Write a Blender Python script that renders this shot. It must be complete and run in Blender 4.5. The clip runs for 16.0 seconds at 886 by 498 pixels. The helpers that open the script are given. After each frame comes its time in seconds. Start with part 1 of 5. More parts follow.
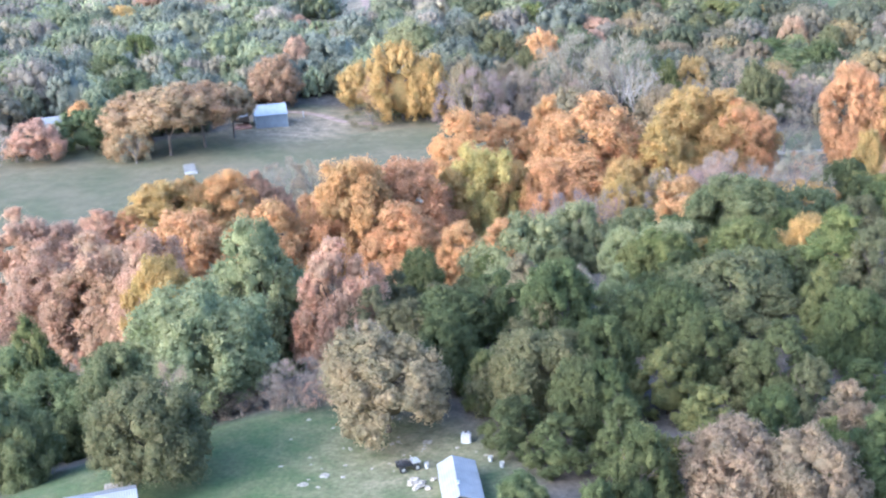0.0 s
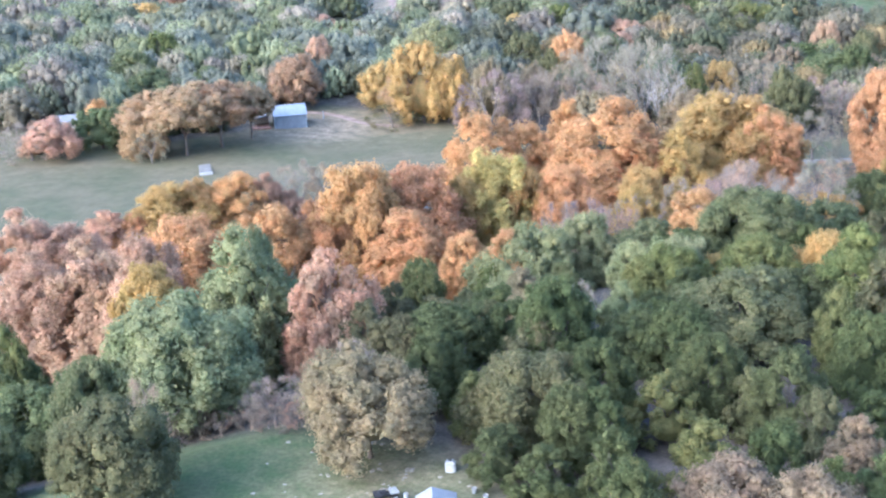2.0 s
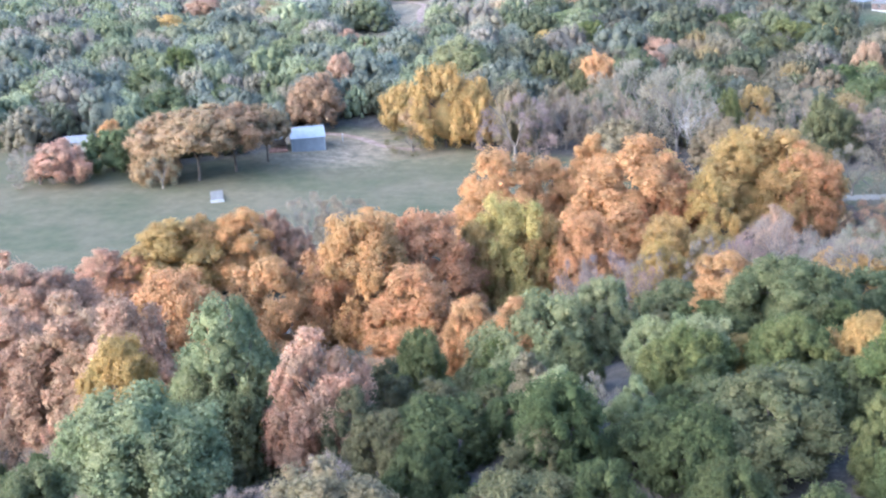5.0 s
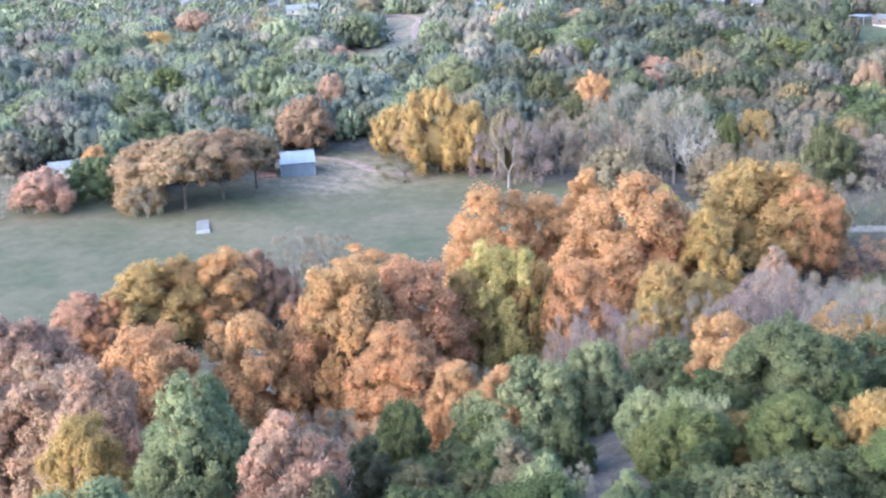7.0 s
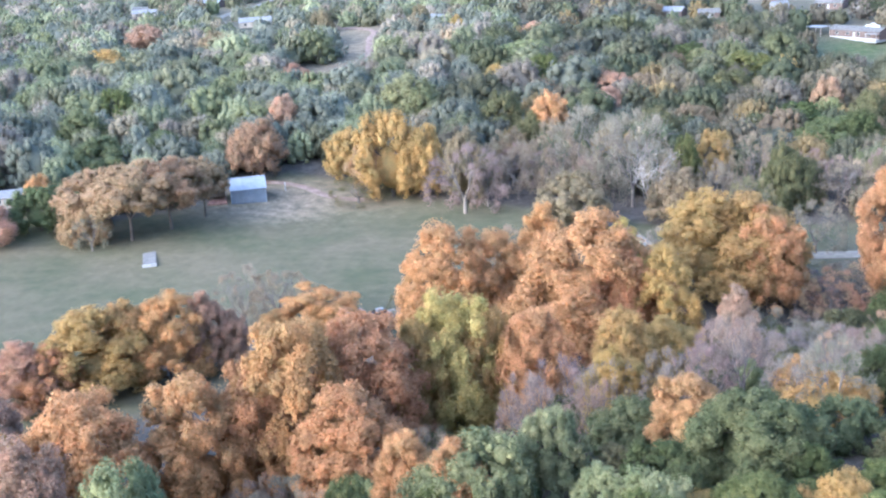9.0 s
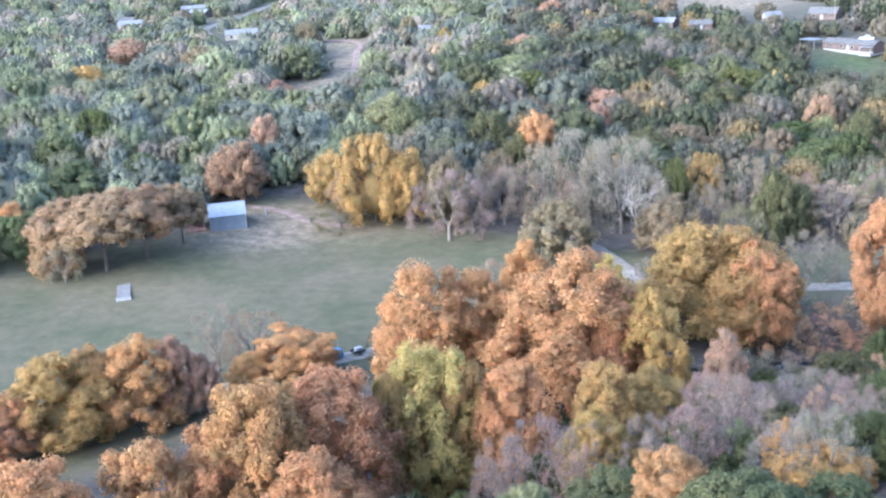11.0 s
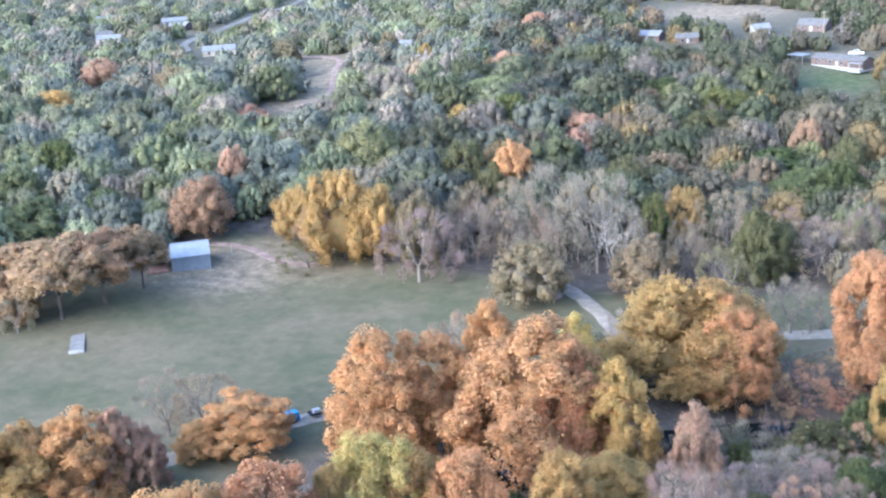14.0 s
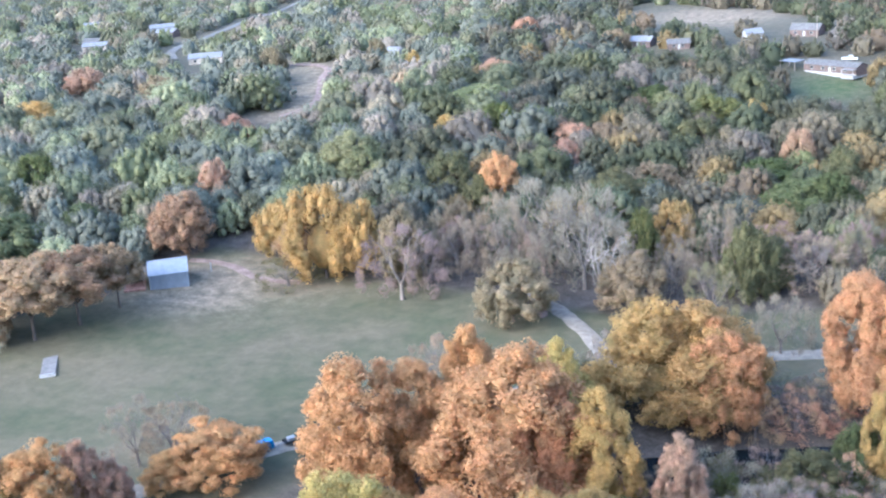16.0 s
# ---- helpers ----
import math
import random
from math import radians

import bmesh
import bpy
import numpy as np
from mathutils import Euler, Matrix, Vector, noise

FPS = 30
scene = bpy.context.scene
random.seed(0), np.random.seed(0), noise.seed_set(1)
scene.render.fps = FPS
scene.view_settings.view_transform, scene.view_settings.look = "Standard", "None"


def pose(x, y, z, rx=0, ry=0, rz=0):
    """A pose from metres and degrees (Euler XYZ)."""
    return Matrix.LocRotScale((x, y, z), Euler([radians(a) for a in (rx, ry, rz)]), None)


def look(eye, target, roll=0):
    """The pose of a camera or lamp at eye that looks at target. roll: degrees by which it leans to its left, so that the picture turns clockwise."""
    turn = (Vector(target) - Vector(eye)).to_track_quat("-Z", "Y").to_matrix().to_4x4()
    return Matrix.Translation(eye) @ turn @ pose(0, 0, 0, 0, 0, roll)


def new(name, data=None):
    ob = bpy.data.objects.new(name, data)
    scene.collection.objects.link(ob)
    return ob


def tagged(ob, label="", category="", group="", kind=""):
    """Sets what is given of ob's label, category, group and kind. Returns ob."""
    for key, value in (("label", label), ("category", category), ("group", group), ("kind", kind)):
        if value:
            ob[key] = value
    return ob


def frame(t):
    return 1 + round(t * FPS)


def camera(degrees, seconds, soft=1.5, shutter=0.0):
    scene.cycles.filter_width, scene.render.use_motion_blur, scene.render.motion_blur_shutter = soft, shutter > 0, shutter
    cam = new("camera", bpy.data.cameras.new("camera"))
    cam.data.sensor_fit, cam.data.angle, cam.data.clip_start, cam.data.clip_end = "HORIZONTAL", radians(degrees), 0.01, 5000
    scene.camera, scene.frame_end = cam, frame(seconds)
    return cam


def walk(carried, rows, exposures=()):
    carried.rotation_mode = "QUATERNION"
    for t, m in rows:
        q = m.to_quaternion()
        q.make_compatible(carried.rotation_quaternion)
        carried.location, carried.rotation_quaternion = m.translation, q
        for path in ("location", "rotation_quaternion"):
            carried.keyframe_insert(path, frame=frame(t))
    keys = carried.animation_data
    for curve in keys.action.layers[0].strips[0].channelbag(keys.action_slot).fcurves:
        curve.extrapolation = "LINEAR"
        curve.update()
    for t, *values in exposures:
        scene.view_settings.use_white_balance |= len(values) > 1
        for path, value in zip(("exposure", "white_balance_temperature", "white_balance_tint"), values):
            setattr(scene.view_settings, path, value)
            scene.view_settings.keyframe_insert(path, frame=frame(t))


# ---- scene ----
EXPOSURE, KELVIN, TINT = 2.44, 4800, 10
cam = camera(40.0, 16.0, soft=2.25)
PATH = [
    (0, (-0.735, 10.362, 68.46), (-1.262, 12.205, 67.889), -3.6),
    (0.5, (0.24, 11.499, 68.159), (-0.312, 13.335, 67.59), -3.4),
    (1, (0.833, 13.201, 67.959), (0.271, 15.035, 67.39), -3.2),
    (1.5, (1.244, 15.141, 67.937), (0.673, 16.972, 67.368), -3.2),
    (2, (1.368, 17.413, 67.864), (0.789, 19.241, 67.296), -3.2),
    (2.5, (1.42, 19.838, 67.823), (0.836, 21.664, 67.254), -3.2),
    (3, (1.356, 22.48, 67.692), (0.745, 24.299, 67.125), -3.0),
    (3.5, (1.307, 25.063, 68.131), (0.677, 26.875, 67.565), -2.9),
    (4, (1.323, 27.511, 69.32), (0.69, 29.322, 68.754), -2.9),
    (6.5, (0.169, 39.718, 75.239), (-0.465, 41.529, 74.676), -3.1),
    (7, (0.1, 41.771, 76.463), (-0.533, 43.582, 75.9), -3.1),
    (7.5, (0.002, 43.603, 77.683), (-0.628, 45.415, 77.119), -3.1),
    (8, (-0.341, 45.91, 78.854), (-0.943, 47.732, 78.289), -3.2),
    (8.5, (-0.719, 48.611, 79.78), (-1.295, 50.441, 79.214), -3.4),
    (9, (-0.636, 50.966, 81.03), (-1.211, 52.796, 80.463), -3.4),
    (11.5, (0.299, 63.704, 86.609), (-0.269, 65.536, 86.039), -3.7),
    (12, (0.92, 66.363, 87.756), (0.352, 68.193, 87.185), -3.8),
    (12.5, (1.5, 69.218, 88.838), (0.931, 71.048, 88.266), -3.9),
    (13, (2.056, 71.963, 89.895), (1.487, 73.792, 89.321), -4.0),
    (13.5, (2.693, 74.459, 91.171), (2.123, 76.288, 90.595), -4.1),
    (14, (3.166, 76.891, 92.44), (2.598, 78.719, 91.863), -4.2),
    (14.5, (3.859, 79.519, 93.427), (3.29, 81.348, 92.85), -4.3),
    (15, (4.095, 81.977, 93.992), (3.527, 83.807, 93.417), -4.4),
    (15.5, (4.091, 83.982, 93.958), (3.525, 85.812, 93.382), -4.4),
    (16, (4.526, 85.312, 93.689), (3.961, 87.142, 93.113), -4.5),
]
walk(cam, [(t, look(eye, target, roll)) for t, eye, target, roll in PATH], exposures=[(0, EXPOSURE + 0.16, KELVIN, TINT), (7, EXPOSURE + 0.04, KELVIN, TINT), (16, EXPOSURE - 0.04, KELVIN, TINT)])

# ---- the lie of the land: a river valley between a bluff and a wooded rise ----
RIVER = np.array([(-260, -60), (-170, 90), (-120, 150), (-80, 209), (-42, 256), (-10, 270), (60, 285), (170, 300), (420, 330)], float)
PROFILE_D = np.array([-3000, -400, -110, -84, -60, -26, -12, -7.5, -5.5, 5.5, 7.5, 14, 40, 100, 132, 160, 215, 300, 380, 900, 4500], float)
PROFILE_H = np.array([22.0, 22.0, 21.8, 21.2, 13.5, 0.6, -0.8, -1.8, -4.0, -4.0, -1.8, -0.3, 0.4, 2.0, 3.6, 6.0, 13.0, 20.0, 21.5, 22.0, 22.0])


def river_distance(x, y):
    """Signed distance to the middle of the river, positive on the meadow's side."""
    x, y = np.asarray(x, float), np.asarray(y, float)
    best, side = np.full(x.shape, 1e9), np.ones(x.shape)
    for a, b in zip(RIVER[:-1], RIVER[1:]):
        d = b - a
        k = np.clip(((x - a[0]) * d[0] + (y - a[1]) * d[1]) / (d @ d), 0, 1)
        ex, ey = x - a[0] - k * d[0], y - a[1] - k * d[1]
        r = np.hypot(ex, ey)
        s = np.where(d[0] * ey - d[1] * ex >= 0, 1.0, -1.0)
        near = r < best
        best, side = np.where(near, r, best), np.where(near, s, side)
    return best * side


def ground_height(x, y):
    x, y = np.asarray(x, float), np.asarray(y, float)
    d = river_distance(x, y)
    h = np.interp(d, PROFILE_D, PROFILE_H)
    bump = 0.5 * np.sin(x / 37.0 + 1.3) * np.sin(y / 41.0) + 0.25 * np.sin(x / 13.0 + y / 17.0)
    swell = np.clip((np.abs(d) - 12) / 60, 0, 1)
    far = np.clip((d - 150) / 150, 0, 1)
    return h + bump * (0.5 * swell + 1.5 * far)

# ---- daylight: a soft low sky with a veiled sun from behind the left shoulder ----
SUN_ELEVATION, SUN_AZIMUTH = radians(24), radians(-140)   # azimuth from +y, clockwise
world = bpy.data.worlds.new("sky")
scene.world = world
world.use_nodes = True
wn = world.node_tree
sky = wn.nodes.new("ShaderNodeTexSky")
sky.sky_type, sky.sun_disc = "NISHITA", False
sky.sun_elevation, sky.sun_rotation = SUN_ELEVATION, SUN_AZIMUTH
sky.dust_density, sky.air_density = 4.0, 1.0
wn.nodes["Background"].inputs["Strength"].default_value = 0.15
wn.links.new(sky.outputs[0], wn.nodes["Background"].inputs["Color"])
sun = new("sun", bpy.data.lights.new("sun", "SUN"))
sun.data.energy, sun.data.angle, sun.data.color = 0.7, radians(90), (1.0, 0.95, 0.88)
sun_from = Vector((math.sin(SUN_AZIMUTH) * math.cos(SUN_ELEVATION), math.cos(SUN_AZIMUTH) * math.cos(SUN_ELEVATION), math.sin(SUN_ELEVATION)))
sun.matrix_world = look(sun_from * 100, (0, 0, 0))


# ---- materials ----
def material(name, rough=0.8, metal=0.0):
    m = bpy.data.materials.new(name)
    m.use_nodes = True
    b = m.node_tree.nodes["Principled BSDF"]
    b.inputs["Roughness"].default_value, b.inputs["Metallic"].default_value = rough, metal
    b.inputs["Specular IOR Level"].default_value = 0.25
    return m, m.node_tree.nodes, m.node_tree.links, b


def noise_node(n, l, scale, detail=4.0, rough=0.6, space="Object"):
    t = n.new("ShaderNodeTexNoise")
    t.inputs["Scale"].default_value, t.inputs["Detail"].default_value, t.inputs["Roughness"].default_value = scale, detail, rough
    if space == "World":
        l.new(n.new("ShaderNodeNewGeometry").outputs["Position"], t.inputs["Vector"])
    else:
        l.new(n.new("ShaderNodeTexCoord").outputs["Object"], t.inputs["Vector"])
    return t.outputs["Fac"]


def ramp(n, l, fac, low, high, a=0.35, b=0.65):
    r = n.new("ShaderNodeValToRGB")
    r.color_ramp.elements[0].position, r.color_ramp.elements[1].position = a, b
    r.color_ramp.elements[0].color, r.color_ramp.elements[1].color = (*low, 1), (*high, 1)
    l.new(fac, r.inputs[0])
    return r.outputs[0]


def blend(n, l, a, b, fac, mode="MIX"):
    x = n.new("ShaderNodeMix")
    x.data_type, x.blend_type = "RGBA", mode
    for value, socket in ((a, x.inputs[6]), (b, x.inputs[7]), (fac, x.inputs[0])):
        if hasattr(value, "links"):
            l.new(value, socket)
        elif isinstance(value, tuple):
            socket.default_value = (*value, 1)
        else:
            socket.default_value = value
    return x.outputs[2]


def bumped(n, l, b, fac, strength, distance):
    k = n.new("ShaderNodeBump")
    k.inputs["Strength"].default_value, k.inputs["Distance"].default_value = strength, distance
    l.new(fac, k.inputs["Height"])
    l.new(k.outputs[0], b.inputs["Normal"])


def plain(name, low, high, scale, rough=0.8, metal=0.0, bump=0.0, space="Object"):
    """A surface whose colour wanders between two tones at two scales."""
    m, n, l, b = material(name, rough, metal)
    coarse = ramp(n, l, noise_node(n, l, scale, 3, 0.6, space), low, high)
    fine = ramp(n, l, noise_node(n, l, scale * 9, 3, 0.6, space), (0.78, 0.78, 0.78), (1.15, 1.15, 1.15))
    l.new(blend(n, l, coarse, fine, 1.0, "MULTIPLY"), b.inputs["Base Color"])
    if bump:
        bumped(n, l, b, noise_node(n, l, scale * 6, 4, 0.6, space), 0.5, bump)
    return m


def foliage(name, by_attribute):
    """Leaves: each tree's own hue, wandering from bough to bough and leaf to leaf, a little light coming through."""
    m, n, l, b = material(name, 0.75)
    if by_attribute:
        tint = n.new("ShaderNodeAttribute")
        tint.attribute_name = "hue"
        hue = tint.outputs["Color"]
    else:
        hue = n.new("ShaderNodeObjectInfo").outputs["Color"]
    geo = n.new("ShaderNodeNewGeometry")
    spread = 0.07 if by_attribute else 0.11
    leaf = ramp(n, l, geo.outputs["Random Per Island"], (1 - spread,) * 3, (1 + spread,) * 3, 0.0, 1.0)
    bough = ramp(n, l, noise_node(n, l, 0.45, 3, 0.6, "World"), (0.92, 0.94, 0.93) if by_attribute else (0.82, 0.87, 0.83), (1.08, 1.05, 1.03) if by_attribute else (1.19, 1.11, 1.05))
    colour = blend(n, l, blend(n, l, hue, leaf, 1.0, "MULTIPLY"), bough, 1.0, "MULTIPLY")
    tuft = noise_node(n, l, 1.7 if by_attribute else 2.6, 4, 0.75, "World")
    colour = blend(n, l, colour, ramp(n, l, tuft, (0.90, 0.91, 0.91) if by_attribute else (0.76, 0.78, 0.78), (1.09, 1.08, 1.08) if by_attribute else (1.22, 1.21, 1.20), 0.36, 0.64), 1.0, "MULTIPLY")
    bumped(n, l, b, tuft, 0.5 if by_attribute else 0.9, 0.4)
    l.new(colour, b.inputs["Base Color"])
    thin = n.new("ShaderNodeBsdfTranslucent")
    l.new(colour, thin.inputs["Color"])
    mix = n.new("ShaderNodeMixShader")
    mix.inputs[0].default_value = 0.46
    l.new(b.outputs[0], mix.inputs[1])
    l.new(thin.outputs[0], mix.inputs[2])
    l.new(mix.outputs[0], n["Material Output"].inputs["Surface"])
    return m


LEAF = foliage("leaves", False)
WOODS = foliage("far_leaves", True)
BARK = plain("bark", (0.07, 0.055, 0.045), (0.17, 0.14, 0.115), 1.2, 0.9, bump=0.03)
PALE_BARK = plain("pale_bark", (0.24, 0.215, 0.19), (0.38, 0.35, 0.32), 1.0, 0.85, bump=0.02)
TWIG = plain("grey_twigs", (0.13, 0.11, 0.095), (0.25, 0.215, 0.19), 0.6, 0.9)
GRAVEL = plain("pale_gravel", (0.19, 0.16, 0.125), (0.29, 0.25, 0.198), 0.5, 0.95, bump=0.03, space="World")
DIRT = plain("tan_dirt", (0.20, 0.14, 0.11), (0.31, 0.225, 0.18), 0.4, 0.95, bump=0.03, space="World")
ASPHALT = plain("worn_asphalt", (0.15, 0.137, 0.115), (0.24, 0.218, 0.185), 0.3, 0.9, space="World")
ROCK = plain("limestone", (0.19, 0.165, 0.13), (0.32, 0.285, 0.24), 1.5, 0.9, bump=0.03)

DARK_GREEN = (0.108, 0.124, 0.053)
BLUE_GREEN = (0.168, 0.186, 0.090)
# for the woods only: a green with the blue-grey of haze mixed in
GREY_GREEN = (0.174, 0.181, 0.140)
YELLOW_GREEN = (0.170, 0.178, 0.068)
OLIVE = (0.158, 0.150, 0.078)
TAN = (0.275, 0.22, 0.145)
RUST = (0.53, 0.298, 0.155)
ORANGE = (0.53, 0.322, 0.155)
GOLD = (0.47, 0.328, 0.132)
PINK = (0.48, 0.315, 0.22)
GREY = (0.31, 0.250, 0.200)
BRONZE = (0.40, 0.278, 0.168)
LEMON = (0.54, 0.425, 0.17)
AMBER = (0.45, 0.312, 0.13)
PALE_GREEN = (0.285, 0.295, 0.155)
HUE_WORDS = {DARK_GREEN: "dark green", BLUE_GREEN: "bluish green", YELLOW_GREEN: "yellow-green", OLIVE: "olive green", TAN: "tan-brown", RUST: "rust-red",
             ORANGE: "orange", GOLD: "golden yellow", AMBER: "amber-gold", PINK: "faded pinkish-brown", GREY: "grey", PALE_GREEN: "pale green", LEMON: "pale yellow", BRONZE: "bronze-brown"}


# ---- mesh tools ----
def mesh_from(name, verts, faces, mats):
    """A mesh from numpy vertices and an (n, k) array of faces of one size, or a list of such arrays."""
    me = bpy.data.meshes.new(name)
    arrays = faces if isinstance(faces, list) else [faces]
    counts = np.concatenate([np.full(len(f), f.shape[1]) for f in arrays])
    index = np.concatenate([f.ravel() for f in arrays]).astype(np.int32)
    me.vertices.add(len(verts))
    me.vertices.foreach_set("co", np.asarray(verts, np.float32).ravel())
    me.loops.add(len(index))
    me.loops.foreach_set("vertex_index", index)
    me.polygons.add(len(counts))
    me.polygons.foreach_set("loop_start", np.concatenate([[0], np.cumsum(counts)[:-1]]).astype(np.int32))
    for m in mats:
        me.materials.append(m)
    me.update(calc_edges=True)
    return me


def part(name, bm, mat, parent, label=""):
    me = bpy.data.meshes.new(name)
    bm.to_mesh(me)
    bm.free()
    me.materials.append(mat)
    ob = new(name, me)
    ob.parent = parent
    return tagged(ob, label)


def shared(name, me, parent, m=None, hue=None):
    ob = new(name, me)
    ob.parent = parent
    if m is not None:
        ob.matrix_basis = m
    if hue is not None:
        ob.color = (*hue, 1)
    return ob


def thing(name, m, label, category, group="", kind=""):
    ob = new(name)
    ob.empty_display_size = 0.2
    ob.matrix_basis = m
    return tagged(ob, label, category, group, kind)


def box(bm, x0, x1, y0, y1, z0, z1, bevel=0.0):
    made = bmesh.ops.create_cube(bm, size=1.0, matrix=Matrix.Translation(((x0 + x1) / 2, (y0 + y1) / 2, (z0 + z1) / 2)) @ Matrix.Diagonal((x1 - x0, y1 - y0, z1 - z0, 1)))
    if bevel:
        edges = list({e for v in made["verts"] for e in v.link_edges})
        bmesh.ops.bevel(bm, geom=edges, offset=bevel, segments=2, affect="EDGES")


def block(*args, **kw):
    bm = bmesh.new()
    box(bm, *args, **kw)
    return bm


def tube_rings(a, b, ra, rb, sides=5):
    """A tapered tube from a to b as vertices and quads."""
    a, b = np.asarray(a, float), np.asarray(b, float)
    d = (b - a) / (np.linalg.norm(b - a) + 1e-9)
    u = np.cross(d, (0.3, 0.9, 0.2) if abs(d[2]) > 0.8 else (0, 0, 1))
    u /= np.linalg.norm(u) + 1e-9
    v = np.cross(d, u)
    k = np.arange(sides) * 2 * math.pi / sides
    ring = np.cos(k)[:, None] * u + np.sin(k)[:, None] * v
    verts = np.concatenate([a + ra * ring, b + rb * ring])
    i = np.arange(sides)
    j = (i + 1) % sides
    return verts, np.stack([i, j, j + sides, i + sides], 1)


def joined(pieces):
    verts, faces, n = [], [], 0
    for v, f in pieces:
        verts.append(v)
        faces.append(f + n)
        n += len(v)
    return np.concatenate(verts), np.concatenate(faces)


# ---- tree meshes: unit trees one metre wide and one high, scaled by each tree ----
def icosphere(level):
    bm = bmesh.new()
    bmesh.ops.create_icosphere(bm, subdivisions=level, radius=1.0)
    v = np.array([p.co[:] for p in bm.verts])
    f = np.array([[q.index for q in p.verts] for p in bm.faces])
    bm.free()
    return v, f


ICO = icosphere(2)
ICO_LOW = icosphere(1)


FORMS = {   # reach sideways, middle's height, reach up and down, taper to the top, least and most bough radius
    "oak": (0.37, 0.44, 0.42, 0.36, 0.06, 0.10, 0.165),
    "cypress": (0.37, 0.42, 0.46, 0.40, 0.14, 0.085, 0.135),
    "juniper": (0.36, 0.36, 0.54, 0.32, 0.50, 0.09, 0.14),
    "puff": (0.41, 0.45, 0.42, 0.34, 0.0, 0.075, 0.12),
}


def boughs_for(rng, kind, count):
    """Middles and radii of the boughs of a crown about one metre wide and one high: uneven heads on a dome, an egg or a spire."""
    side, mid, rise, drop, taper, least, most = FORMS[kind]
    lean = rng.normal(size=2) * 0.04
    wave = rng.normal(size=(2, 3)) * 2.2
    out = []
    for i in range(count):
        up = 1.0 - 1.62 * (i + 0.5) / count
        ring, turn = math.sqrt(max(0.0, 1 - up * up)), i * 2.4 + rng.random() * 1.2
        d = np.array([ring * math.cos(turn), ring * math.sin(turn), up])
        k = (0.90 + (0.06 if kind == "puff" else 0.17) * rng.random()) * (1 + 0.10 * math.sin(d @ wave[0] + 1) + 0.06 * math.sin(2 * d @ wave[1]))
        k *= 1.13 if kind != "puff" and rng.random() < 0.12 else 1.0
        flat = side * (1 - taper * max(up, 0.0)) * k
        out.append((d[0] * flat + lean[0] * up, d[1] * flat + lean[1] * up, mid + (rise if up > 0 else drop) * up * k, least + (most - least) * rng.random() ** 1.4))
    return np.array(out)


